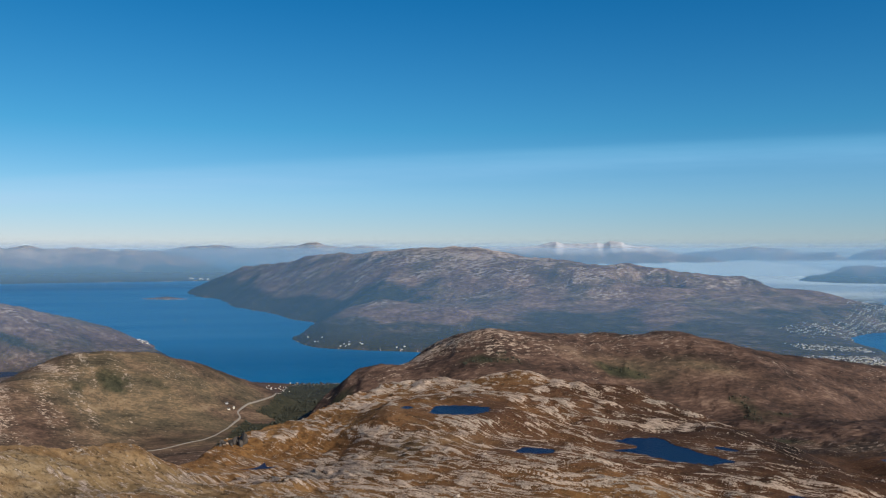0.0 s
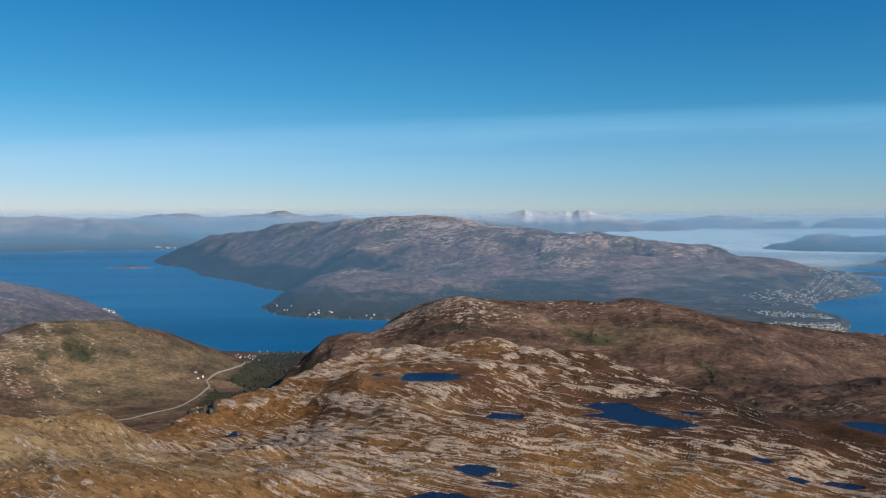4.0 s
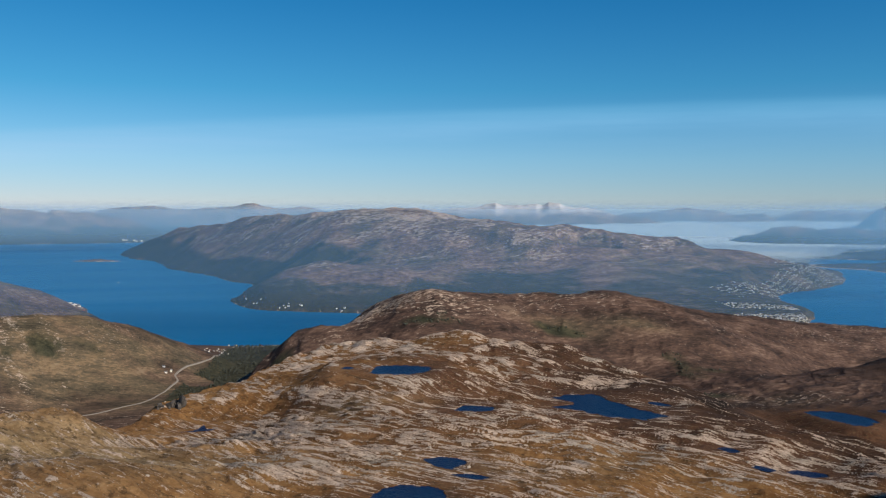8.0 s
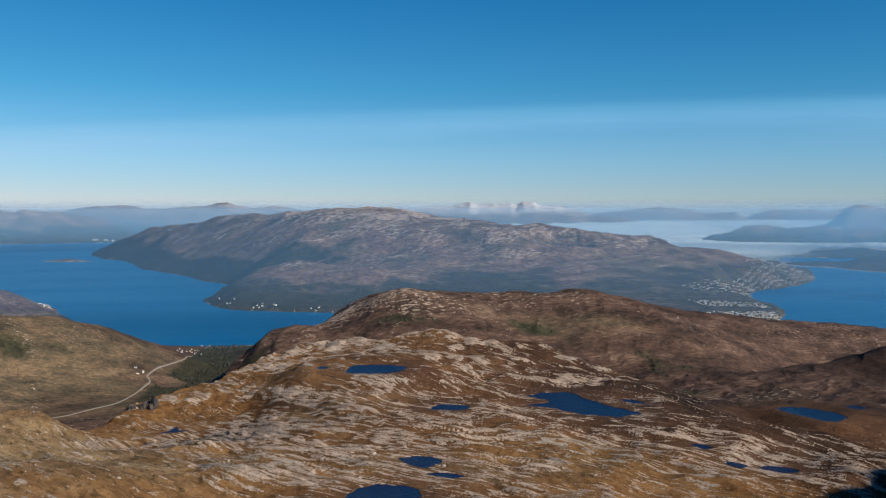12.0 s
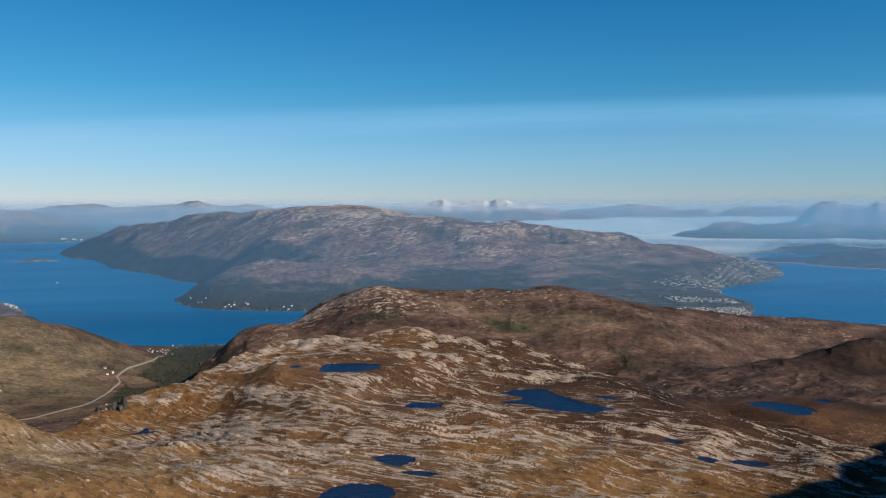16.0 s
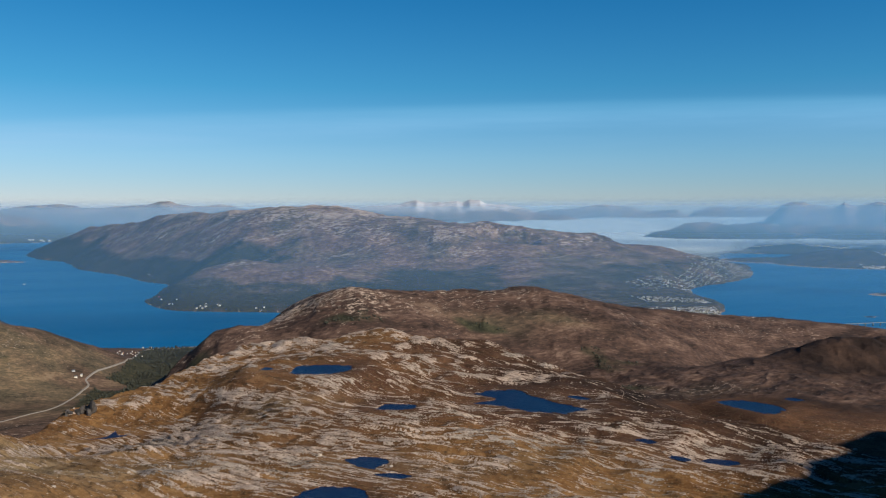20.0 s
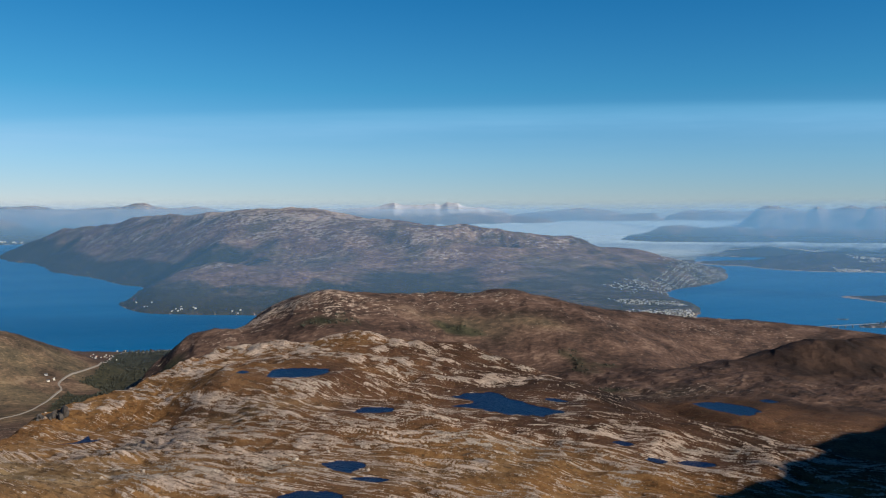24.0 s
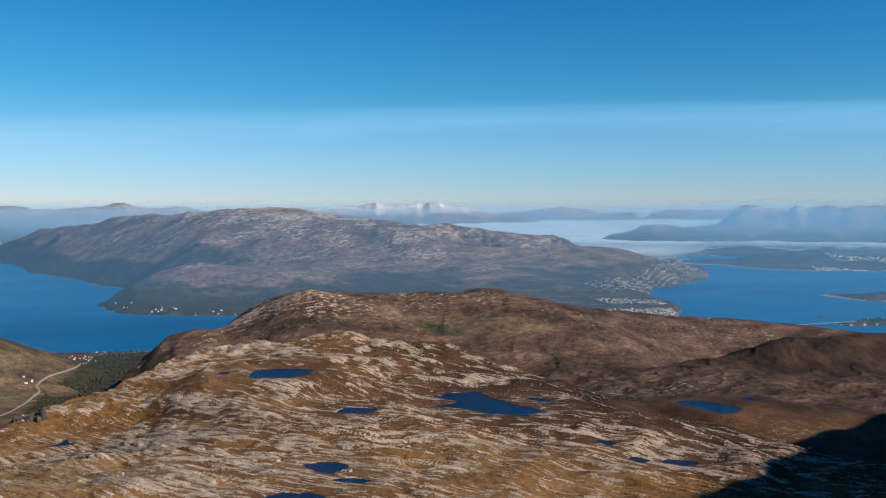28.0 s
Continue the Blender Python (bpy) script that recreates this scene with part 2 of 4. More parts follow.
    far = wire(t, "ShaderNodeBump", {"Strength": 0.40, "Distance": 12.0}, Height=maths(t, "MULTIPLY_ADD", slope, maths(t, "MULTIPLY_ADD", speck, 1.2, maths(t, "MULTIPLY", bed_l, -0.9)), maths(t, "MULTIPLY", bed_l, 0.7)), Normal=bump.outputs[0])
    finish(t, col, 0.92, far.outputs[0], Specular_IOR_Level=0.15)


def build_water(name, deep, scale, rough):
    m, t = material(name)
    co = wire(t, "ShaderNodeNewGeometry").outputs["Position"]
    rip = noise_at(t, co, scale, 5, 0.6)
    big = noise_at(t, co, 1.0, 5, 0.6, (700.0, 160.0, 100.0), 12)
    bump = wire(t, "ShaderNodeBump", {"Strength": 0.6, "Distance": 1.0}, Height=rip)
    r = wire(t, "ShaderNodeMapRange", {"From Min": 0.3, "From Max": 0.7, "To Min": rough * 0.8, "To Max": rough * 1.25}, Value=big).outputs[0]
    finish(t, (*deep, 1), r, bump.outputs[0], IOR=1.33, Specular_IOR_Level=0.25)


build_moor()
build_water("sea_water", (0.0, 0.140, 0.35), 0.3, 0.42)
build_water("lake_water", (0.003, 0.020, 0.075), 1.2, 0.3)

# ---- land form ----
def lattice(ix, iy, seed):
    h = (ix * 374761393 + iy * 668265263 + seed * 1274126177) & 0x7FFFFFFF
    h = ((h ^ (h >> 13)) * 1103515245) & 0x7FFFFFFF
    return ((h ^ (h >> 16)) & 0xFFFF) / 65535.0


def vnoise(x, y, seed):
    """Smooth value noise, -1 to 1."""
    fx, fy = np.floor(x), np.floor(y)
    ix, iy = fx.astype(np.int64), fy.astype(np.int64)
    u, v = x - fx, y - fy
    u, v = u * u * u * (u * (u * 6 - 15) + 10), v * v * v * (v * (v * 6 - 15) + 10)
    a, b = lattice(ix, iy, seed), lattice(ix + 1, iy, seed)
    c, d = lattice(ix, iy + 1, seed), lattice(ix + 1, iy + 1, seed)
    return 2 * ((a * (1 - u) + b * u) * (1 - v) + (c * (1 - u) + d * u) * v) - 1


def fbm(x, y, octaves, seed, gain=0.5):
    total, amp = 0.0, 1.0
    for k in range(octaves):
        c, s = math.cos(0.7 * k), math.sin(0.7 * k)
        total = total + amp * vnoise((x * c - y * s) * 2.03 ** k + 17.3 * k, (x * s + y * c) * 2.03 ** k - 9.1 * k, seed + k)
        amp *= gain
    return total


def smoothstep(a, b, x):
    q = np.clip((x - a) / (b - a), 0, 1)
    return q * q * (3 - 2 * q)


def smax(a, b, k):
    """The higher of two heights, rounded where they meet well above the low ground."""
    k = k * smoothstep(14, 50, np.maximum(a, b))
    return 0.5 * (a + b + np.sqrt((a - b) ** 2 + k * k))


def spline(pts, n):
    """Catmull-Rom through the points, n steps a span."""
    p = np.array(pts, float)
    p = np.vstack([2 * p[0] - p[1], p, 2 * p[-1] - p[-2]])
    out = []
    for i in range(1, len(p) - 2):
        for s in np.arange(n) / n:
            out.append(0.5 * (2 * p[i] + (p[i + 1] - p[i - 1]) * s + (2 * p[i - 1] - 5 * p[i] + 4 * p[i + 1] - p[i + 2]) * s * s
                              + (3 * p[i] - p[i - 1] - 3 * p[i + 1] + p[i + 2]) * s ** 3))
    out.append(p[-2])
    return np.array(out)


def crest_field(x, y, pts):
    """Distance to a crest line, its height at the nearest place, and how far the place lies on the viewer's side (1: to the right of the line's run, -1: to its left)."""
    best = np.full(x.shape, 1e9)
    zz = np.zeros(x.shape)
    near = np.zeros(x.shape)
    for (x0, y0, z0), (x1, y1, z1) in zip(pts[:-1], pts[1:]):
        dx, dy = x1 - x0, y1 - y0
        s = np.clip(((x - x0) * dx + (y - y0) * dy) / (dx * dx + dy * dy), 0, 1)
        ex, ey = x - x0 - s * dx, y - y0 - s * dy
        d = np.sqrt(ex * ex + ey * ey)
        m = d < best
        best = np.where(m, d, best)
        zz = np.where(m, z0 + s * (z1 - z0), zz)
        near = np.where(m, (dy * ex - dx * ey) / (np.hypot(dx, dy) * d + 1e-6), near)
    return best, zz, near


def inside_distance(x, y, poly):
    """Distance to a closed outline, positive inside."""
    best = np.full(x.shape, 1e9)
    odd = np.zeros(x.shape, bool)
    for (x0, y0), (x1, y1) in zip(poly, np.roll(poly, -1, axis=0)):
        dx, dy = x1 - x0, y1 - y0
        s = np.clip(((x - x0) * dx + (y - y0) * dy) / (dx * dx + dy * dy + 1e-9), 0, 1)
        best = np.minimum(best, (x - x0 - s * dx) ** 2 + (y - y0 - s * dy) ** 2)
        if y0 != y1:
            odd ^= ((y0 > y) != (y1 > y)) & (x < x0 + (y - y0) / (y1 - y0) * dx)
    best = np.sqrt(best)
    return np.where(odd, best, -best)


# the shore of the home land, from the headland round the fjord and the broad hill to the town and back behind
SHORE_FJORD = [(-2000, 1500), (-900, 1290), (-520, 1190), (-416, 1160), (-372, 1090), (-300, 960), (-240, 870), (-178, 816), (-101, 823),
               (-30, 850), (60, 920), (95, 985), (60, 1040), (21, 1062), (-65, 1086), (-135, 1107), (-180, 1151), (-204, 1194), (-223, 1240),
               (-221, 1294), (-222, 1400), (-229, 1505), (-276, 1569), (-369, 1755), (-473, 1914), (-591, 2212), (-689, 2349), (-805, 2659)]
SHORE_STRAIT = [(-780, 2950), (-500, 2900), (0, 2700), (600, 2600), (1000, 2450), (1124, 2260), (1082, 2051), (983, 1826), (963, 1702),
                (874, 1518), (745, 1366), (659, 1306), (589, 1215), (560, 1147), (564, 1103), (556, 1044), (522, 977), (470, 905), (500, 800),
                (600, 700), (760, 600), (1000, 480), (2000, 200), (4000, -4000), (-4000, -4000), (-4000, 1000)]
# crest lines as (x, y, height), run with the viewer on the right; width of the near flank, of the far flank, foot level, profile
RIDGES = []
# the broad hill across the fjord, its front spur and shoulder
RIDGES.append(([(-797, 2632, 17), (-655, 2475, 76), (-533, 2289, 100), (-372, 2118, 116), (-272, 1982, 127), (-161, 1894, 127), (-58, 1780, 134), (35, 1720, 136),
      (100, 1647, 122), (194, 1589, 114), (272, 1536, 106), (354, 1520, 101), (481, 1547, 90), (572, 1580, 77), (649, 1572, 60), (740, 1560, 42), (900, 1560, 8)], 262, 500, 0, 1.6))
RIDGES.append(([(-172, 1320, 22), (-150, 1312, 40), (-111, 1300, 48), (-43, 1300, 51), (26, 1290, 49), (90, 1290, 40), (200, 1300, 32)], 120, 200, 0, 1.8))
# the middle hill between the lakes and the fjord
RIDGES.append(([(24, 397, 92), (32, 400, 91), (51, 417, 88), (97, 430, 87), (117, 435, 88), (137, 440, 85), (176, 468, 75.5),
      (213, 497, 68), (304, 540, 55), (391, 560, 43.5), (460, 520, 37), (700, 450, 30)], 92, 110, 0, 1.9))
RIDGES.append(([(-52, 396, 55), (-44, 389, 70), (-36, 384, 77), (-28, 379, 79), (-13, 375, 78), (7, 372, 76), (30, 372, 70)], 45, 60, 0, 2.0))
# the hill on the other side of the valley road, and the headland behind it
RIDGES.append(([(-420, 430, 36), (-310, 470, 40), (-266, 539, 50), (-255, 576, 61), (-238, 594, 62), (-217, 613, 58), (-193, 642, 47), (-176, 684, 30), (-168, 728, 12)], 52, 82, 0, 1.7))
RIDGES.append(([(-760, 900, 84), (-603, 956, 82), (-538, 1016, 65), (-495, 1071, 47), (-440, 1116, 28), (-421, 1142, 10)], 110, 150, 0, 1.9))
# the dark knoll over the right-hand lake
RIDGES.append(([(206, 351, 56), (224, 349, 64), (242, 347, 69), (271, 350, 69), (298, 354, 70), (420, 340, 66)], 42, 60, 0, 2.0))
# upland floor between the rocky plateau and the middle hill
RIDGES.append(([(70, 330, 52), (110, 320, 58), (160, 290, 61), (230, 270, 60), (330, 230, 58), (600, 150, 55)], 190, 140, 0, 3.4))
# lands over the water, free of the home shore
FAR_RIDGES = []


def far_ridge(pts, near, behind, power=1.5, foot=-6, rugged=1.0):
    FAR_RIDGES.append((pts, near, behind, foot, power, rugged))


# the range over the fjord, the chain behind it, and the snowy mountain
far_ridge([(-2500, 3250, 120), (-1872, 3535, 143), (-1853, 3545, 133), (-1790, 3578, 147), (-1721, 3611, 128), (-1669, 3635, 131), (-1604, 3664, 140), (-1538, 3693, 131),
           (-1448, 3729, 119), (-1425, 3738, 134), (-1307, 3780, 134), (-1259, 3797, 125), (-1161, 3828, 102), (-1061, 3857, 60), (-980, 3880, 25)], 170, 200, 1.5, -6, 0.9)
far_ridge([(-2400, 3900, 120), (-1448, 4366, 126), (-1392, 4384, 140), (-1307, 4411, 150), (-1191, 4443, 160), (-1102, 4466, 139), (-1012, 4487, 136), (-905, 4510, 148), (-797, 4530, 150),
           (-735, 4541, 168), (-688, 4548, 176), (-640, 4555, 153), (-561, 4566, 143), (-433, 4580, 155), (-320, 4589, 134), (-150, 4600, 110)], 300, 200, 1.5, -6, 0.4)
far_ridge([(0, 4150, 120), (137, 4151, 146), (276, 4144, 138), (374, 4136, 146), (473, 4126, 151), (526, 4119, 163), (559, 4115, 171), (595, 4110, 158), (650, 4102, 157), (699, 4093, 163),
           (755, 4084, 171), (782, 4078, 164), (815, 4072, 174), (867, 4061, 175), (892, 4056, 162), (963, 4040, 150), (1033, 4022, 138), (1114, 4000, 118), (1253, 3959, 96), (1426, 3900, 56)], 330, 250, 1.2, -6, 0.6)
# the far hills over the strait
far_ridge([(1200, 4215, 108), (1250, 4201, 121), (1364, 4165, 127), (1436, 4141, 136), (1520, 4111, 149), (1564, 4094, 145), (1658, 4057, 136), (1740, 4023, 114), (1792, 4000, 118),
           (1858, 3969, 121), (1897, 3951, 95), (1960, 3930, 40)], 110, 150, 1.6, -6, 0.3)
far_ridge([(2020, 4245, 60), (2062, 4226, 100), (2131, 4192, 129), (2202, 4155, 132), (2278, 4114, 136), (2330, 4085, 129), (2406, 4040, 126), (2500, 3983, 134), (2700, 3860, 120)], 110, 150, 1.8, -6, 0.3)
far_ridge([(1230, 2740, 48), (1290, 2709, 72), (1359, 2677, 83), (1420, 2640, 70), (1490, 2605, 79), (1570, 2575, 70), (1680, 2510, 71), (1800, 2440, 72), (1930, 2330, 73), (2100, 2150, 72), (2300, 1900, 60)], 80, 110, 1.8, -6, 0.4)
far_ridge([(1880, 3310, 30), (1925, 3279, 68), (1966, 3255, 113), (1995, 3237, 145), (2054, 3200, 154), (2084, 3181, 146), (2112, 3162, 154), (2149, 3137, 140), (2186, 3111, 154), (2222, 3085, 137),
           (2284, 3040, 148), (2335, 3001, 130), (2352, 2987, 146), (2418, 2935, 145), (2600, 2800, 130)], 170, 160, 1.25, -6, 1.1)
far_ridge([(1990, 2835, 30), (2041, 2797, 66), (2104, 2749, 88), (2127, 2732, 112), (2155, 2710, 120), (2187, 2684, 119), (2231, 2648, 124), (2400, 2520, 130)], 130, 120, 1.3, -6, 1.1)
far_ridge([(1650, 2900, 20), (1800, 2800, 44), (1950, 2700, 40), (2150, 2520, 48), (2400, 2380, 40)], 100, 120, 1.8, -6, 0.5)
# the town island: its far lobe and its wooded body; the low points and islets in the strait
far_ridge([(1262, 2290, 2), (1276, 2269, 12), (1303, 2252, 20), (1387, 2202, 27), (1436, 2170, 23), (1485, 2137, 17), (1700, 2000, 14)], 80, 70, 2.0, -7, 0.1)
far_ridge([(1176, 1930, 5), (1215, 1902, 15), (1255, 1874, 24), (1296, 1845, 29), (1340, 1812, 27), (1376, 1786, 21), (1454, 1723, 17), (1800, 1600, 20)], 205, 90, 2.0, -6, 0.1)
far_ridge([(868, 1126, 1), (900, 1092, 6), (960, 1080, 9), (1060, 1040, 9)], 70, 40, 2.0, -5, 0.2)
far_ridge([(655, 838, 2), (690, 838, 5), (730, 836, 5), (800, 820, 5)], 16, 16, 2.0, -5, 0.2)
far_ridge([(655, 904, -1), (672, 902, 1.5), (690, 898, -1)], 10, 9, 2.0, -5, 0.2)
far_ridge([(-800, 2244, 0.5), (-740, 2235, 6), (-690, 2228, 0.5)], 34, 30, 2.0, -5, 0.0)
# mountains that close the land round about, behind the viewer
far_ridge([(3000, 2300, 120), (3900, 800, 170), (4100, -800, 190), (2600, -3400, 180), (0, -4300, 190), (-2700, -3400, 190), (-4200, -500, 180), (-4000, 1800, 170), (-3300, 3000, 130)], 700, 500)
# the peak beside the viewer, which throws its shade over the plateau
far_ridge([(120, -10, 110), (165, 28, 150), (184, 43, 160), (191, 48, 158), (198, 54, 157), (207, 60, 158.5), (212, 64, 156.5), (220, 71, 157.5), (250, 94, 154), (282, 119, 150),
           (290, 125, 151), (299, 133, 147), (324, 152, 143), (420, 200, 120)], 60, 44, 1.7, -6, 0.0)
# the rocky plateau: outline of its level top, and heights on it
PLATEAU = [(-190, 150), (-128, 190), (-100, 204), (-80, 216), (-68, 236), (-67, 256), (-56, 266), (-46, 272), (-41, 284), (-31, 302), (-19, 318), (0, 316), (27, 310), (48, 298),
           (75, 281), (94, 256), (102, 226), (112, 190), (140, 130), (170, 0), (100, -200), (-150, -200), (-220, 0)]
SPOTS = [(-122, 190, 91), (-103, 196, 87), (-84, 209, 83), (-66, 230, 74.5), (-63, 256, 75), (-52, 236, 72.4), (-40, 236, 73.5), (-45, 215, 74), (-46, 271, 76), (-40, 283, 78), (-30, 300, 80), (-18, 318, 83), (2, 316, 86), (27, 310, 87), (48, 298, 85),
         (5, 249, 84.6), (58, 225, 78.8), (76, 226, 78.8), (23, 216, 80.8), (12, 171, 79.8), (16, 164, 79.6), (4, 154, 79.4), (78, 184, 78), (90, 171, 76),
         (100, 226, 75), (-40, 190, 78), (-60, 150, 86), (-140, 100, 110), (0, 60, 96), (130, 80, 90)]
# lakes and tarns: level, outline, depth of the hollow round them
PONDS = []
PONDS.append(("lake", 85.0, [(-4.5, 245), (-2, 255), (6, 257), (13.5, 254), (13, 247), (5, 242)]))
PONDS.append(("lake", 79.0, [(46, 224), (53, 228), (49, 236), (60, 240), (64, 231), (68, 222), (73, 213), (66, 209), (58, 213), (52, 220)]))
PONDS.append(("tarn", 79.0, [(73.5, 227), (76, 228.5), (79, 224), (76, 223)]))
PONDS.append(("tarn", 81.0, [(18.5, 214), (22, 219.5), (28.5, 217), (27, 212.5)]))
PONDS.append(("tarn", 80.0, [(8, 174.5), (12, 177), (16.5, 175), (16.5, 171), (13, 168)]))
PONDS.append(("tarn", 79.8, [(13, 165.3), (17, 165.6), (20.5, 163.2), (18, 161.8)]))
PONDS.append(("tarn", 79.6, [(-4, 150), (-1, 157.5), (4, 160), (9, 158.5), (11.5, 153.5), (8, 148), (2, 146)]))
PONDS.append(("tarn", 72.5, [(-57, 229.8), (-53.4, 230.6), (-51.6, 232.4), (-50.6, 237), (-49.2, 232.8), (-46.2, 232.8), (-48.8, 230.2), (-52.4, 229.4)]))
PONDS.append(("lake", 62.6, [(146, 277), (152, 280.5), (159, 277), (165, 267), (156, 259), (150, 267)]))
PONDS.append(("tarn", 62.8, [(172, 278), (176, 279.5), (178, 275), (174, 274)]))
PONDS.append(("tarn", 78.0, [(76.5, 185.5), (79, 186.6), (81, 183), (78.5, 182)]))
PONDS.append(("tarn", 77.6, [(79, 172.5), (81, 173.5), (83, 170.5), (81, 169.5)]))
PONDS.append(("tarn", 76.2, [(87, 172.5), (90, 174.5), (95, 170.5), (91, 168.6)]))
PONDS.append(("tarn", 85.2, [(-13, 252), (-11, 255), (-9, 252), (-11, 250)]))
PONDS.append(("lake", 2.0, [(-530, 850), (-470, 892), (-438, 872), (-440, 850), (-480, 832)]))
shore = spline(SHORE_FJORD + SHORE_STRAIT, 3)[:, :2]
pond_outlines = []
for what, level, pts in PONDS:
    ring = spline(pts[-1:] + pts + pts[:2], 10)[10:-10]
    ring = ring[:-1]
    rel = ring - ring.mean(0)
    ragged = 1 + 0.10 * fbm(ring[:, 0] / 1.7, ring[:, 1] / 1.7, 3, 77)
    pond_outlines.append((what, level, ring.mean(0) + rel * ragged[:, None]))


SPOTS += [(o[:, 0].mean(), o[:, 1].mean(), lv + 0.2) for _, lv, o in pond_outlines if 70 < lv]


def blobs(x, y, spots):
    """Soft patches of ground: (x, y, half length along x, half length along y, weight)."""
    total = np.zeros(x.shape)
    for px, py, wx, wy, k in spots:
        total += k * np.exp(-((x - px) / wx) ** 2 - ((y - py) / wy) ** 2)
    return total


# where bare rock crowds or thins out on the plateau
ROCKY = [(-30, 212, 24, 18, 0.34), (2, 184, 28, 15, 0.34), (-14, 166, 22, 10, 0.22), (-38, 290, 14, 20, 0.16), (8, 309, 42, 14, 0.28), (-54, 248, 14, 22, 0.18), (-30, 262, 16, 16, 0.14), (44, 286, 18, 12, 0.26), (70, 262, 14, 12, 0.20),
         (4, 234, 20, 7, 0.22), (30, 245, 10, 12, 0.12), (84, 178, 20, 16, 0.14), (60, 196, 14, 8, 0.08), (40, 158, 20, 10, 0.08), (108, 172, 14, 10, 0.05),
         (-12, 222, 16, 7, -0.16), (20, 200, 22, 7, -0.12), (-62, 172, 22, 16, 0.03), (-78, 192, 20, 16, 0.12), (34, 176, 12, 6, -0.12), (66, 240, 14, 8, -0.14), (97, 212, 16, 26, -0.20)]
# straw-coloured grass: on the plateau's near shoulder and by the big lake, on the hill over the road, in a band on the middle hill
STRAW = [(-66, 178, 34, 30, 1.0), (-100, 190, 30, 22, 0.8), (-12, 224, 20, 7, 0.35), (38, 172, 26, 12, 0.35), (88, 392, 26, 7, 0.85), (125, 398, 20, 5, 0.5), (150, 300, 22, 10, 0.3),
         (-195, 575, 80, 60, 1.15), (-230, 530, 60, 30, 0.4), (-150, 640, 30, 60, 0.6), (-320, 480, 90, 60, 0.4)]
# scrub and copses on the open hills
COPSES = [(82, 387, 14, 5, 0.9), (22, 369, 20, 7, 0.75), (150, 366, 14, 5, 0.7), (-223, 567, 13, 9, 0.85), (-196, 584, 22, 7, 0.6), (-240, 548, 9, 8, 0.5), (560, 700, 120, 60, 0.7), (-470, 930, 70, 16, 0.8)]


def flank(x, y, ridge):
    pts, wn, wf, foot, power = ridge[:5]
    d, z, near = crest_field(x, y, pts)
    w = wf + (wn - wf) * smoothstep(-1, 1, near)
    return foot + (z - foot) * np.exp(-0.9 * (d / w) ** power)


def land(x, y):
    """Height of the ground, and the kinds of cover."""
    r = np.hypot(x, y)
    sd = inside_distance(x, y, shore) + 6 * fbm(x / 60, y / 60, 3, 3)
    h = 2.5 + 7 * smoothstep(0, 160, sd) + 1.2 * fbm(x / 90, y / 90, 4, 11)
    for ridge in RIDGES[:-1]:
        h = smax(h, flank(x, y, ridge), 4.0)
    h = smax(h, flank(x, y, RIDGES[-1]), 13.0)
    # plateau
    pd = inside_distance(x, y, np.array(PLATEAU, float))
    num, den = 0.0, 0.0
    for px, py, pz in SPOTS:
        w = 1 / ((x - px) ** 2 + (y - py) ** 2 + 30) ** 1.5
        num, den = num + w * pz, den + w
    top = num / den
    out = np.maximum(0, -pd)
    drop = 0.42 + 0.43 * smoothstep(45, -5, x)
    plateau = top - drop * out
    h = smax(h, plateau, 1.2)
    rough = smoothstep(20, 70, h)
    on_top = smoothstep(-14, 6, pd)
    # the side valley behind the spur
    bx, by = 255.0, -70.0
    along = np.clip(((x + 235) * bx + (y - 1480) * by) / (bx * bx + by * by), 0, 1)
    off = np.hypot(x + 235 - along * bx, y - 1480 - along * by)
    glen = np.exp(-(off / 62) ** 2) * (1 - 0.8 * along)
    h = np.maximum(h - 20 * glen, np.minimum(h, 4))
    # the corrie under the broad hill's crest
    ribs = 1 + 0.22 * fbm(x / 22, y / 70, 3, 37)
    corrie = np.exp(-(((x - 355) / 62) ** 2 + ((y - 1432) / 52) ** 2) ** 2.6)
    h = h - 23 * corrie * ribs
    relief = fbm(x / 120, y / 120, 5, 21) * 4.5 * smoothstep(420, 900, r) * (0.12 + rough) * smoothstep(0, 150, sd)
    ridged = 1 - np.abs(fbm(x / 160 + 3, y / 160, 5, 31))
    gully = 1 - np.abs(fbm(x / 62, y / 90, 4, 33, 0.55))
    relief = relief + ((ridged - 0.75) * 9.0 + (gully - 0.7) * 1.6) * smoothstep(800, 1300, r) * rough
    relief = relief + 1.1 * (0.6 - np.abs(fbm(x / 34, y / 34, 3, 35))) * smoothstep(800, 1200, r) * (0.2 + rough) * smoothstep(0, 60, sd)
    relief = relief + (0.9 * fbm(x / 20, y / 20, 2, 43) + 1.1 * (0.6 - np.abs(fbm(x / 10, y / 10, 3, 45))) + 0.9 * (gully - 0.7)) * smoothstep(300, 340, r) * (1 - smoothstep(700, 1000, r)) * rough
    relief = relief + fbm(x / 45, y / 45, 4, 41) * 1.6 * (1 - smoothstep(300, 900, r)) * (0.5 + 0.5 * rough)
    # benches of bare rock that run with the bedding
    u, v = x * 0.75 - y * 0.66, x * 0.66 + y * 0.75
    bend = 9 * fbm(x / 70, y / 70, 2, 47)
    beds = fbm(u / 44, (v + bend) / 8, 3, 51, 0.5)
    steps = beds * 1.7 - np.floor(beds * 1.7)
    ledge = smoothstep(0.0, 0.6, steps) * (1 - smoothstep(0.6, 1.0, steps))
    knolls = fbm(x / 16, y / 16, 2, 55) + 0.75 * fbm(u / 7, v / 4.2, 3, 57)
    relief = relief + (0.75 * beds + 0.45 * ledge + 0.4 * knolls) * on_top
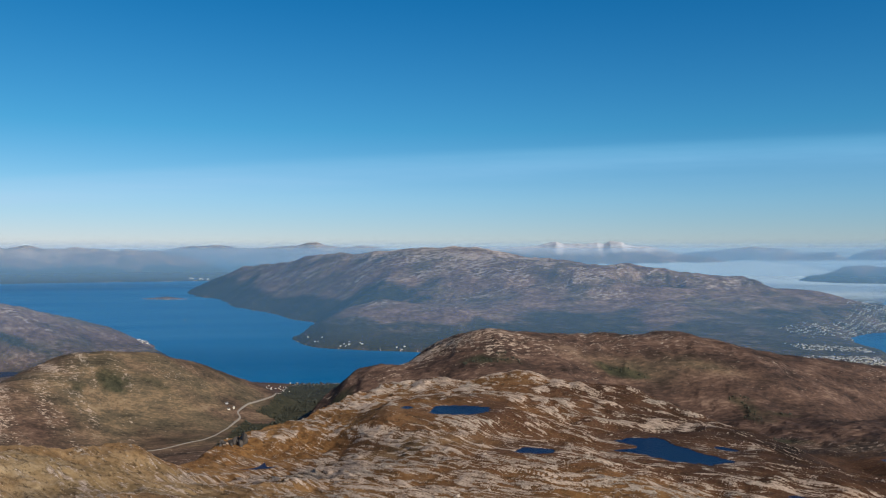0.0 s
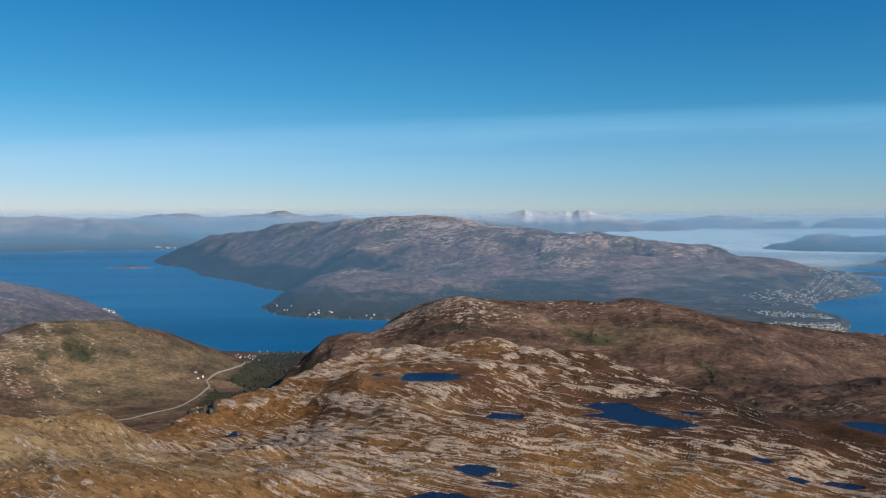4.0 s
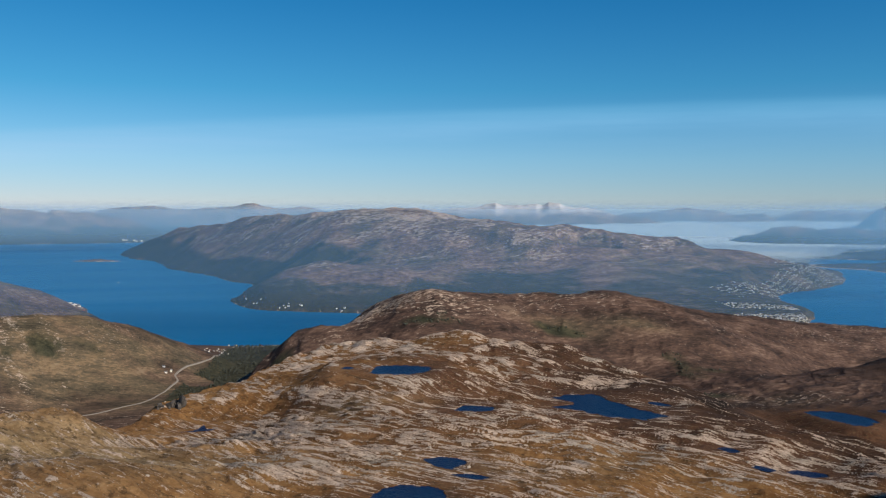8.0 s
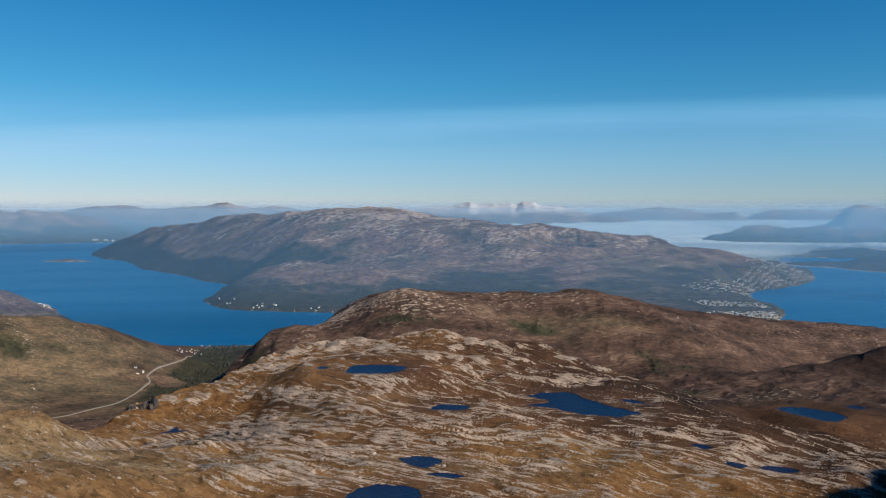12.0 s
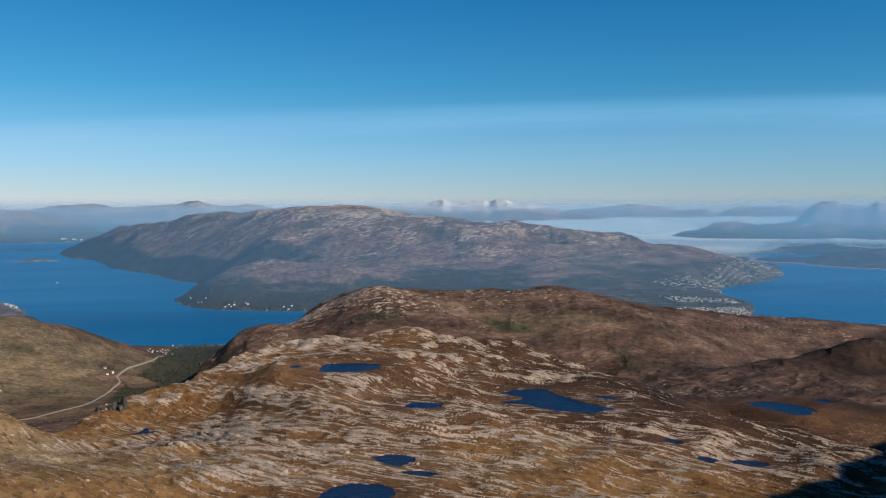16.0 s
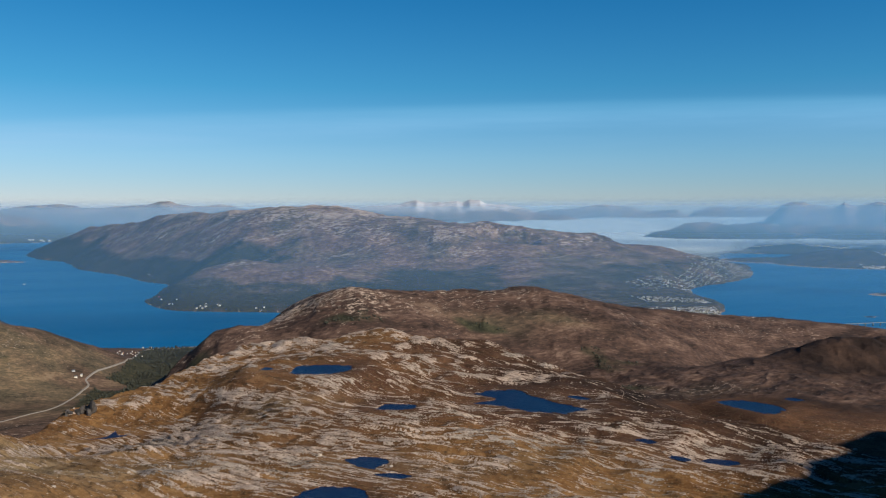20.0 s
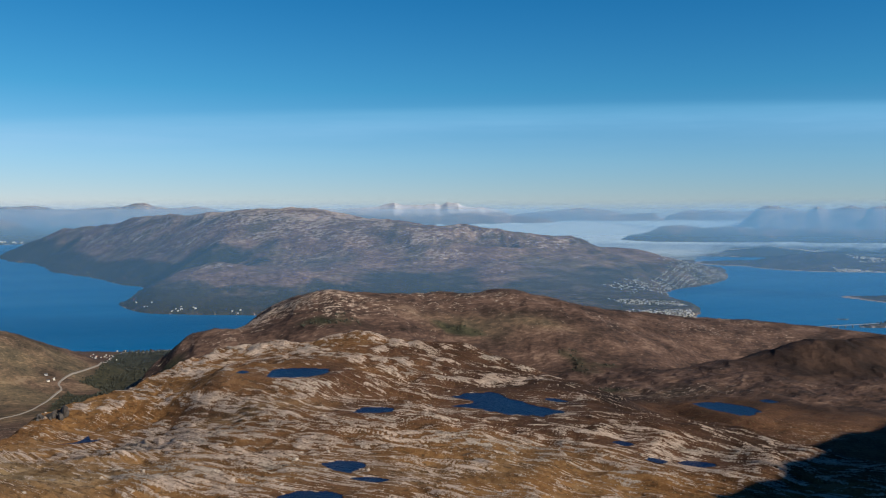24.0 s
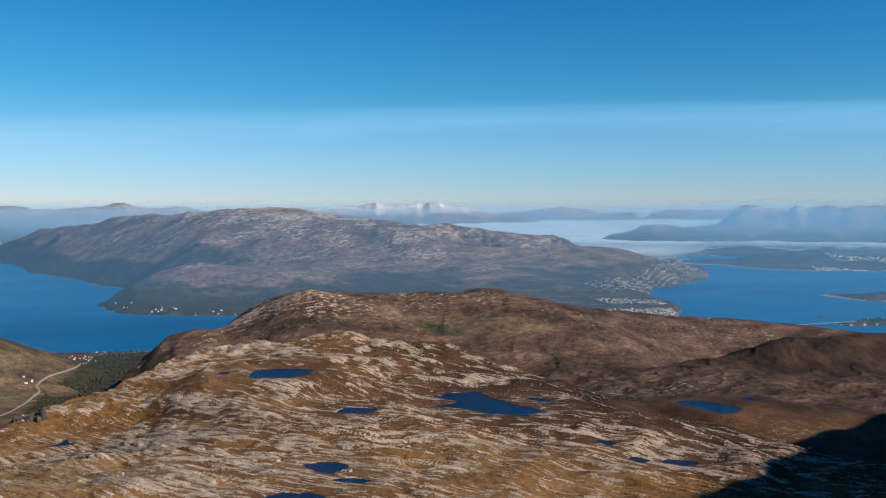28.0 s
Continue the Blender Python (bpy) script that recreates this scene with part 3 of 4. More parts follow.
    # broken rock: benches with a lip, blocks along the bedding, humps on the high part
    patch = fbm(x / 42, y / 42, 3, 91)
    crowd = np.clip(0.235 - 0.07 * smoothstep(25, 70, x) + 0.16 * patch + blobs(x, y, ROCKY), 0, 0.85)
    lip, block, hump = (np.zeros(x.shape) for _ in range(3))
    m = on_top > 0.01
    if m.any():
        um, vm, xm, ym = u[m], (v + bend)[m], x[m], y[m]
        q = 2.1 * fbm(um / 34, vm / 3.4, 2, 151, 0.55)
        q = q - np.floor(q)
        lip[m] = smoothstep(0, 0.66, q) * (1 - smoothstep(0.68, 1, q))
        block[m] = 1 - np.abs(fbm(um / 6.0, vm / 2.3, 2, 161, 0.55))
        hump[m] = np.abs(fbm(xm / 8, ym / 8, 3, 171, 0.5))
    high = smoothstep(225, 260, y)
    relief = relief + (0.25 + 1.1 * crowd) * (0.42 * lip * (1 - 0.4 * high) + 0.48 * (block - 0.65) + (0.2 + 0.9 * high) * (hump - 0.3)) * on_top
    h = h + relief - 6.5 * np.exp(-((x + 24) / 15) ** 2 - ((y - 406) / 16) ** 2)
    h = np.minimum(h, 0.55 * np.maximum(sd, -40) + 0.4)
    h = np.where(sd < 0, np.maximum(sd * 0.3, -6), h)
    crags = 13 * (1 - np.abs(fbm(x / 240, y / 240, 3, 71)) - 0.7) + 3 * fbm(x / 90, y / 90, 1, 81)
    crags = crags + 9 * (0.5 - np.abs(fbm(x / 150, y / 130, 2, 83))) * smoothstep(3500, 3900, r)
    crags = crags + 4 * (0.4 - np.abs(fbm(x / 40, y / 90, 2, 87)))
    jag = 5.0 * (0.40 - np.abs(fbm(x / 85, y / 70, 3, 89, 0.6)))
    for ridge in FAR_RIDGES:
        f = flank(x, y, ridge)
        h = np.maximum(h, f + np.clip(f, 0, 60) / 60 * (ridge[5] * crags + jag * (r > 2400)))
    h = np.maximum(h, -6)
    for what, level, ring in pond_outlines:
        span = 10 if level > 20 else 40
        m = (np.abs(x - ring[:, 0].mean()) < 60) & (np.abs(y - ring[:, 1].mean()) < 60)
        if m.any():
            q = inside_distance(x[m], y[m], ring)
            keep = smoothstep(0, span, -q)
            bank = level + 0.12 + 0.05 * np.minimum(np.abs(q), 6)
            hm = bank * (1 - keep) + h[m] * keep
            hm = np.where(q < 0, hm, level - 0.12 - 0.25 * np.minimum(q, 3))
            h[m] = hm
    # cover
    rock = np.clip(crowd + 0.16 * beds + 0.40 * (lip - 0.38) * (1 - 0.3 * high) + 0.40 * (block - 0.66) + 0.34 * (hump - 0.34) * (0.4 + high), 0, 1) * on_top
    high = smoothstep(55, 125, h)
    rock = np.maximum(rock, np.clip(0.05 + 0.16 * high + 0.22 * smoothstep(100, 130, h) * smoothstep(900, 1200, r) + 0.12 * smoothstep(700, 1100, r) + 0.26 * fbm(x / 60, y / 30, 4, 95), 0, 0.8) * (1 - on_top) * smoothstep(25, 60, h))
    middle = smoothstep(335, 350, r) * (1 - smoothstep(520, 560, r)) * (1 - on_top)
    rock = np.clip(rock - 0.12 * middle * (1 - smoothstep(80, 87, h)) + 0.12 * middle * smoothstep(82, 88, h) + 0.10 * middle * smoothstep(40, 10, x) * smoothstep(375, 385, y) + 0.22 * middle * smoothstep(0, -12, x) * smoothstep(360, 372, y), 0, 1)
    rock = np.maximum(rock, np.clip(blobs(x, y, [(-258, 560, 26, 34, 0.29), (-300, 500, 60, 40, 0.27)]) + 0.30 * fbm(u / 26, v / 7, 3, 94), 0, 0.8) * (1 - on_top) * (blobs(x, y, [(-270, 540, 60, 60, 1.0)]) > 0.1))
    line = np.where(r > 900, np.where((x < -350) & (r < 1400), 6, 36), np.where(x < -40, -12 + 33 * smoothstep(-158, -128, x), 24))
    forest = (1 - smoothstep(line - 9, line + 9, h + 8 * fbm(x / 80, y / 80, 3, 97))) * (1 - on_top)
    scrub = smoothstep(0.30, 0.65, fbm(x / 50, y / 22, 3, 98)) * smoothstep(318, 345, r) * (1 - smoothstep(430, 480, r)) * (1 - smoothstep(66, 82, h)) * (1 - on_top)
    forest = np.where(r > 900, 0.74 - 0.08 * smoothstep(200, 330, x), 1.0) * forest
    forest = np.maximum(forest, 0.7 * scrub * (1 - smoothstep(120, 160, x)))
    forest = np.maximum(forest, 0.9 * smoothstep(2100, 2300, r) * (1 - smoothstep(35, 80, h + 14 * fbm(x / 70, y / 110, 3, 99))))
    forest = np.maximum(forest, 0.9 * smoothstep(0.25, 0.55, np.exp(-(off / 130) ** 2) * (1 - 0.75 * along) * (y > 1330) + 0.12 * fbm(x / 30, y / 30, 3, 36)))
    # no trees here: the wood tone paints the corrie wall's shade
    forest = np.maximum(forest, 0.5 * smoothstep(0.25, 0.7, corrie + 0.3 * fbm(x / 20, y / 40, 3, 38)) * smoothstep(0.1, 0.3, corrie))
    forest = np.maximum(forest, np.clip(blobs(x, y, COPSES) + 0.25 * fbm(x / 14, y / 8, 3, 96), 0, 1) * smoothstep(0.15, 0.4, blobs(x, y, COPSES)))
    forest = np.where((x < -640) & (y < 2300) & (y > 2150), 0, forest)
    field = np.exp(-((x + 131) / 11) ** 2 - ((y - 602) / 13) ** 2)
    forest = forest * (1 - smoothstep(0.3, 0.6, field))
    sand = (1 - smoothstep(0.35, 0.9, h)) * (h > 0)
    rock = np.maximum(rock, 1.1 * sand)
    forest = forest * (1 - sand)
    snow = 0.86 * smoothstep(3500, 3800, r) * smoothstep(75, 150, h) * smoothstep(-500, 100, x) * (1 - smoothstep(1150, 1500, x))
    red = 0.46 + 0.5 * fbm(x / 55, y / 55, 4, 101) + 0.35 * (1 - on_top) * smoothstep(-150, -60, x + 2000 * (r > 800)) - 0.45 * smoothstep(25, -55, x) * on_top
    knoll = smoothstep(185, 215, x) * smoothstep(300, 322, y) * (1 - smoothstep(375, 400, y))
    # extra red darkens knoll and right-hand plateau, heath and shade together
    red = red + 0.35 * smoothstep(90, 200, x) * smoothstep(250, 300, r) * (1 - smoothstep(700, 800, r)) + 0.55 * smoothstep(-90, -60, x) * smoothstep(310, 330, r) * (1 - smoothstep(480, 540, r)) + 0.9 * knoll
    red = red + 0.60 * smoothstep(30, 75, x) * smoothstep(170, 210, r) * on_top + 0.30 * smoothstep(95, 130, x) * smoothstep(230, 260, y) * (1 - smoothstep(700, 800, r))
    tan = np.clip(blobs(x, y, STRAW) * (0.8 + 0.5 * fbm(x / 30, y / 16, 3, 103)), 0, 1)
    return h, rock, forest, snow, red, tan


def build_ground():
    seen = np.arange(-31.0, 43.0, 0.062)
    rest = np.arange(43.0, 329.0, 2.0)
    az = np.radians(np.concatenate([seen, rest]))
    rings = np.concatenate([[0.005, 3, 7, 12, 25, 40, 55, 70, 85, 100, 112, 122], np.geomspace(128, 335, 520), np.geomspace(335.8, 520, 165), np.geomspace(523, 1200, 112), np.geomspace(1206, 2600, 165), np.geomspace(2625, 4960, 100)])
    A, R = np.meshgrid(az, rings)
    x, y = (R * np.sin(A)).ravel(), (R * np.cos(A)).ravel()
    h, rock, forest, snow, red, tan = land(x, y)
    n, m = len(az), len(rings)
    i = np.arange(m - 1)[:, None] * n
    j = np.arange(n)[None, :]
    k = (j + 1) % n
    quads = np.stack([i + j, i + k, i + n + k, i + n + j], -1).reshape(-1, 4)[:, ::-1]
    me = bpy.data.meshes.new("ground")
    me.vertices.add(n * m)
    me.vertices.foreach_set("co", np.stack([x, y, h], 1).ravel())
    me.loops.add(quads.size)
    me.loops.foreach_set("vertex_index", quads.ravel().astype(np.int32))
    me.polygons.add(len(quads))
    me.polygons.foreach_set("loop_start", np.arange(0, quads.size, 4, dtype=np.int32))
    me.polygons.foreach_set("use_smooth", np.ones(len(quads), bool))
    me.update(calc_edges=True)
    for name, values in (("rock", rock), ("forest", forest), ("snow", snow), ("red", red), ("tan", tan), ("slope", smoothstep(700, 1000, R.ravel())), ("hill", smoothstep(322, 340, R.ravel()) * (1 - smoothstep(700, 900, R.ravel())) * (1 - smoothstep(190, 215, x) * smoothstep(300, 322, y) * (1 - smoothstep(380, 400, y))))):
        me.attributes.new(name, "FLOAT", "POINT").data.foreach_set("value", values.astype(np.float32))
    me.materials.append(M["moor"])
    return tagged(new("ground", me), "autumn moorland, bare grey rock and wooded slopes", "ground", kind="structure")


def height(x, y):
    return float(land(np.array([x], float), np.array([y], float))[0][0])


def heights(pts):
    p = np.array(pts, float)
    return land(p[:, 0], p[:, 1])[0]


ground = build_ground()

# ---- water and fog ----
def mesh_from(name, verts, faces, mat, smooth=False):
    me = bpy.data.meshes.new(name)
    me.from_pydata([tuple(map(float, v)) for v in verts], [], [tuple(map(int, f)) for f in faces])
    me.materials.append(mat)
    if smooth:
        me.polygons.foreach_set("use_smooth", np.ones(len(me.polygons), bool))
    me.update()
    return me


ring = [(4950 * math.sin(a), 4950 * math.cos(a), 0.0) for a in np.linspace(0, 2 * math.pi, 97)[:-1]]
tagged(new("water", mesh_from("water", ring[::-1], [range(96)], M["sea_water"])), "deep blue rippled fjord and strait", "sea", kind="structure")
for what, level, outline in pond_outlines:
    c = outline.mean(0)
    grown = c + (outline - c) * 1.03
    area = np.sum(outline[:, 0] * np.roll(outline[:, 1], -1) - outline[:, 1] * np.roll(outline[:, 0], -1))
    grown = grown if area > 0 else grown[::-1]
    lake = new(what, mesh_from(what, [(p[0] - c[0], p[1] - c[1], 0) for p in grown], [range(len(grown))], M["lake_water"]))
    lake.location = (c[0], c[1], level)
    tagged(lake, "small dark blue mountain tarn among rock and moor" if what == "tarn" else "blue lake lying in brown moorland", "lake", "lakes on the moor", kind="structure")


def build_haze_sheets():
    """Blue tinted sheets that stand in for haze between the near moor and the far hills; they thin out upwards."""
    for name, tone in (("near_haze_tint", (0.15, 0.42, 0.80, 1)), ("far_haze_tint", (0.34, 0.66, 1.0, 1))):
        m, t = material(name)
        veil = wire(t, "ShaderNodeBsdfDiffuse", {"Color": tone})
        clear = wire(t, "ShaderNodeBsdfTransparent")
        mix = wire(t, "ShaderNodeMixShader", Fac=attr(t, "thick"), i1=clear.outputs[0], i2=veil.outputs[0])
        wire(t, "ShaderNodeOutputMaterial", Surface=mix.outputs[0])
    # reach and thickness by bearing are set to fit the camera's view
    turns = [-180, -45, -18, -13, -9, 0, 13, 22, 28, 60, 180]
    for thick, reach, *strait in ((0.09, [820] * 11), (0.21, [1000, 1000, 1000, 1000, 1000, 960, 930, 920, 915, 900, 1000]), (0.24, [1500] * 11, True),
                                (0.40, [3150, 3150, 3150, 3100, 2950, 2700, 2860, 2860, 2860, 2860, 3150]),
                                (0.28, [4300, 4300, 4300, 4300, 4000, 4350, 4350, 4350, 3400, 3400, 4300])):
        az = np.radians(np.linspace(-180, 180, 181))
        rr = np.interp(np.degrees(az), turns, reach)
        part_of = np.where(np.degrees(az) < 60, smoothstep(26, 31, np.degrees(az)), 1) if strait else np.ones(len(az))
        zs = np.array([0, 8, 16, 26, 36, 48, 60, 75, 90, 100, 108, 114, 120, 126, 132, 138, 144, 150, 156, 162, 168, 176, 186.0])
        lean = 1.7 if max(reach) > 1600 else 0.7
        v = [((r + lean * (z - 200)) * math.sin(a), (r + lean * (z - 200)) * math.cos(a), z) for z in zs for a, r in zip(az, rr)]
        n = len(az)
        f = [(k * n + i, k * n + i + 1, (k + 1) * n + i + 1, (k + 1) * n + i) for k in range(len(zs) - 1) for i in range(n - 1)]
        me = mesh_from("haze", v, f, M["near_haze_tint" if max(reach) < 1600 else "far_haze_tint"], True)
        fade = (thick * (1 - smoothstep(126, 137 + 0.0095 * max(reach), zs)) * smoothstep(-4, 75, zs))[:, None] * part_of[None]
        # normals turned up, so the sheet's tint is equally bright at every bearing
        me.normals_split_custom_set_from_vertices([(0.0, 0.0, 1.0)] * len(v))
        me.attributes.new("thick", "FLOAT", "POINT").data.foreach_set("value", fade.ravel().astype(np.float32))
        tagged(new("haze", me), "blue tinted sheet standing in for distance haze", "haze", kind="structure")


def build_fog():
    m, t = material("fog")
    co = wire(t, "ShaderNodeNewGeometry").outputs["Position"]
    n = noise_at(t, co, 0.006, 6, 0.6, (0.4, 1.0, 1.0))
    fac = maths(t, "MULTIPLY_ADD", n, 1.3, -0.65)
    fac = maths(t, "ADD", attr(t, "thick"), maths(t, "MULTIPLY", fac, attr(t, "edge")))
    fac = wire(t, "ShaderNodeClamp", Value=fac).outputs[0]
    d = wire(t, "ShaderNodeBsdfDiffuse", {"Color": (0.56, 0.69, 0.76, 1)})
    mix = wire(t, "ShaderNodeMixShader", Fac=fac, i1=wire(t, "ShaderNodeBsdfTransparent").outputs[0], i2=d.outputs[0])
    wire(t, "ShaderNodeOutputMaterial", Surface=mix.outputs[0])
    az, rr = np.radians(np.linspace(6, 60, 260)), np.geomspace(1850, 4600, 180)
    A, R = np.meshgrid(az, rr)
    x, y = (R * np.sin(A)).ravel(), (R * np.cos(A)).ravel()
    s = smoothstep(2000, 4500, np.hypot(x, y))
    z = 3 + 76 * s + (1 + 2 * s) * fbm(x / 160, y / 60, 4, 131)
    front = 1950 + 420 * smoothstep(27, 31, np.degrees(np.arctan2(x, y))) + 60 * fbm(x / 300, y / 120, 4, 141) 
    thick = smoothstep(0, 800, np.hypot(x, y) - front) * smoothstep(6, 9, np.degrees(np.arctan2(x, y)))
    n_ = len(az)
    f = [(k * n_ + i, (k + 1) * n_ + i, (k + 1) * n_ + i + 1, k * n_ + i + 1) for k in range(len(rr) - 1) for i in range(n_ - 1)]
    me = mesh_from("fog_bank", np.stack([x, y, z], 1), [q[::-1] for q in f], M["fog"], True)
    me.attributes.new("thick", "FLOAT", "POINT").data.foreach_set("value", thick.astype(np.float32))
    me.attributes.new("edge", "FLOAT", "POINT").data.foreach_set("value", (4 * thick * (1 - thick)).astype(np.float32))
    tagged(new("fog_bank", me), "white sea fog lying over the strait", "fog", kind="stuff")


build_haze_sheets()
build_fog()

# ---- things: helpers ----
rng = random.Random(7)


def plain(name, colour, rough=0.7, vary=0.12, scale=0.8, metal=0.0):
    """A painted or weathered surface: base colour, a little different from piece to piece, with blotches and fine bump."""
    m, t = material(name)
    co = wire(t, "ShaderNodeTexCoord").outputs["Object"]
    rnd = wire(t, "ShaderNodeObjectInfo").outputs["Random"]
    n = noise_at(t, co, scale, 6, 0.65)
    lift = maths(t, "ADD", maths(t, "MULTIPLY", rnd, vary), maths(t, "MULTIPLY_ADD", n, 2 * vary, -vary))
    dark = tuple(c * (1 - 1.6 * vary) for c in colour)
    light = tuple(min(1.0, c * (1 + 1.2 * vary)) for c in colour)
    col = mixed(t, wire(t, "ShaderNodeClamp", Value=maths(t, "MULTIPLY_ADD", lift, 2.2, 0.4)).outputs[0], dark, light)
    bump = wire(t, "ShaderNodeBump", {"Strength": 0.3, "Distance": 0.05}, Height=noise_at(t, co, scale * 7, 5, 0.6))
    finish(t, col, rough, bump.outputs[0], Metallic=metal)


for name, colour, rough in (("white_paint", (0.74, 0.70, 0.60), 0.6), ("cream_paint", (0.72, 0.62, 0.42), 0.6), ("red_paint", (0.30, 0.06, 0.04), 0.6),
                            ("grey_paint", (0.42, 0.43, 0.44), 0.6), ("slate_roof", (0.09, 0.09, 0.10), 0.6), ("tin_roof", (0.45, 0.46, 0.48), 0.4),
                            ("window_glass", (0.03, 0.04, 0.05), 0.1), ("dark_wood", (0.12, 0.07, 0.04), 0.7), ("concrete", (0.15, 0.148, 0.14), 0.85)):
    plain(name, colour, rough)
plain("road_gravel", (0.27, 0.24, 0.21), 0.9, 0.15, 0.3)
plain("steel", (0.20, 0.21, 0.22), 0.6)
plain("track_earth", (0.17, 0.13, 0.10), 0.9, 0.2, 0.2)
plain("boulder_stone", (0.34, 0.285, 0.235), 0.9, 0.30, 1.6)
plain("crag_stone", (0.055, 0.048, 0.043), 0.9, 0.35, 0.9)
plain("leaves", (0.030, 0.034, 0.024), 0.8, 0.35, 0.5)


def part(name, mesh, mat, parent, label=""):
    """Links a mesh, or a bmesh made into one, as ONE part under a thing."""
    if isinstance(mesh, bmesh.types.BMesh):
        me = bpy.data.meshes.new(name)
        mesh.to_mesh(me)
        mesh.free()
        mesh = me
    if not mesh.materials:
        mesh.materials.append(mat)
    ob = new(name, mesh)
    ob.parent = parent
    if label:
        ob["label"] = label
    return ob


def box_bm(x0, x1, y0, y1, z0, z1, bevel=0.0):
    bm = bmesh.new()
    v = [bm.verts.new((x, y, z)) for z in (z0, z1) for x, y in ((x0, y0), (x1, y0), (x1, y1), (x0, y1))]
    for f in ((0, 3, 2, 1), (4, 5, 6, 7), (0, 1, 5, 4), (1, 2, 6, 5), (2, 3, 7, 6), (3, 0, 4, 7)):
        bm.faces.new([v[i] for i in f])
    if bevel:
        bmesh.ops.bevel(bm, geom=bm.edges[:], offset=bevel, segments=1, affect="EDGES")
    return bm


def gable_walls(w, d, h, rise):
    """Walls with gable ends, the ridge along x."""
    bm = bmesh.new()
    a = [bm.verts.new(p) for p in ((-w, -d, -0.6), (w, -d, -0.6), (w, d, -0.6), (-w, d, -0.6), (-w, -d, h), (w, -d, h), (w, d, h), (-w, d, h), (-w, 0, h + rise), (w, 0, h + rise))]
    for f in ((0, 1, 5, 4), (2, 3, 7, 6), (1, 2, 6, 9, 5), (3, 0, 4, 8, 7), (3, 2, 1, 0), (4, 5, 9, 8), (6, 7, 8, 9)):
        bm.faces.new([a[i] for i in f])
    return bm


def gable_roof(w, d, h, rise, over=0.16, thick=0.07):
    bm = bmesh.new()
    for side in (-1, 1):
        drop = over * rise / d
        p = [(-w - over, side * (d + over), h - drop), (w + over, side * (d + over), h - drop), (w + over, 0, h + rise), (-w - over, 0, h + rise)]
        lo = [bm.verts.new((x, y, z + 0.01)) for x, y, z in p]
        hi = [bm.verts.new((x, y, z + 0.01 + thick)) for x, y, z in p]
        for f in ((lo[3], lo[2], lo[1], lo[0]), (hi[0], hi[1], hi[2], hi[3]), *[(lo[i], lo[(i + 1) % 4], hi[(i + 1) % 4], hi[i]) for i in range(4)]):
            bm.faces.new(f if side < 0 else f[::-1])
    return bm


def make_house(paint, roof, w, d, h, rise, label, detail):
    house = new("house")
    part("wall", gable_walls(w, d, h, rise), M[paint], house)
    part("roof", gable_roof(w, d, h, rise), M[roof], house, "pitched roof of dark slate" if roof == "slate_roof" else "grey sheet metal roof")
    part("chimney", box_bm(w * 0.3, w * 0.3 + 0.16, 0.05, 0.21, h + rise * 0.4, h + rise + 0.28), M["concrete"], house)
    if detail:
        for sx in (-0.6, -0.15, 0.55):
            win = part("window", box_bm(w * sx - 0.15, w * sx + 0.15, -d - 0.02, -d + 0.02, h * 0.42, h * 0.85), M["white_paint"], house, "white framed window")
            part("pane", box_bm(w * sx - 0.12, w * sx + 0.12, -d - 0.032, -d + 0.02, h * 0.46, h * 0.81), M["window_glass"], win, "dark window glass")
        door = part("door", box_bm(w * 0.2 - 0.09, w * 0.2 + 0.09, -d - 0.03, -d + 0.02, 0.0, h * 0.72), M["dark_wood"], house, "brown wooden door")
        part("handle", box_bm(w * 0.2 + 0.05, w * 0.2 + 0.07, -d - 0.045, -d - 0.03, h * 0.32, h * 0.36), M["tin_roof"], door, "metal door handle")
    return tagged(house, label, "house")


# kinds of house: paint, roof, half width, half depth, wall height, rise
KINDS = [("white_paint", "slate_roof", 1.15, 0.75, 0.95, 0.55, "white wooden house with a dark pitched roof"),
         ("cream_paint", "tin_roof", 1.05, 0.70, 0.90, 0.45, "cream wooden house with a pale metal roof"),
         ("red_paint", "slate_roof", 1.00, 0.70, 0.85, 0.50, "red wooden house with a dark pitched roof"),
         ("white_paint", "tin_roof", 1.50, 0.80, 1.00, 0.40, "long white house with a light metal roof"),
         ("grey_paint", "slate_roof", 1.25, 0.85, 0.95, 0.50, "grey house with a dark pitched roof")]
SHARES = [0, 0, 0, 1, 1, 3, 3, 2, 4]
near_houses = [make_house(*k, True) for k in KINDS]
far_houses = [make_house(*k, False) for k in KINDS]


def settle(protos, group, spots, big=1.0):
    """A group of houses at (x, y, turn)."""
    zs = heights([(x, y) for x, y, _ in spots])
    for (x, y, turn), z in zip(spots, zs):
        if z < 0.15:
            continue
        s = big * rng.uniform(0.85, 1.2)
        h = copy_thing(protos[rng.choice(SHARES)], pose(x, y, z + 0.15, 0, 0, turn))
        h.scale = (s, s, s)
        tagged(h, group=group)


def strewn(n, corners, turn=0.0, gap=2.6):
    """n places in a four-sided piece of ground, kept apart, in loose rows."""
    a, b, c, d = [np.array(p, float) for p in corners]
    out, tries = [], 0
    while len(out) < n and tries < n * 60:
        tries += 1
        u, v = rng.random(), round(rng.random() * 5) / 5 + rng.uniform(-0.06, 0.06)
        p = (a * (1 - u) + b * u) * (1 - v) + (d * (1 - u) + c * u) * v
        if all((p[0] - q[0]) ** 2 + (p[1] - q[1]) ** 2 > gap * gap for q in out):
            out.append((p[0], p[1], turn + rng.choice((0, 0, 90)) + rng.uniform(-12, 12)))
    return out


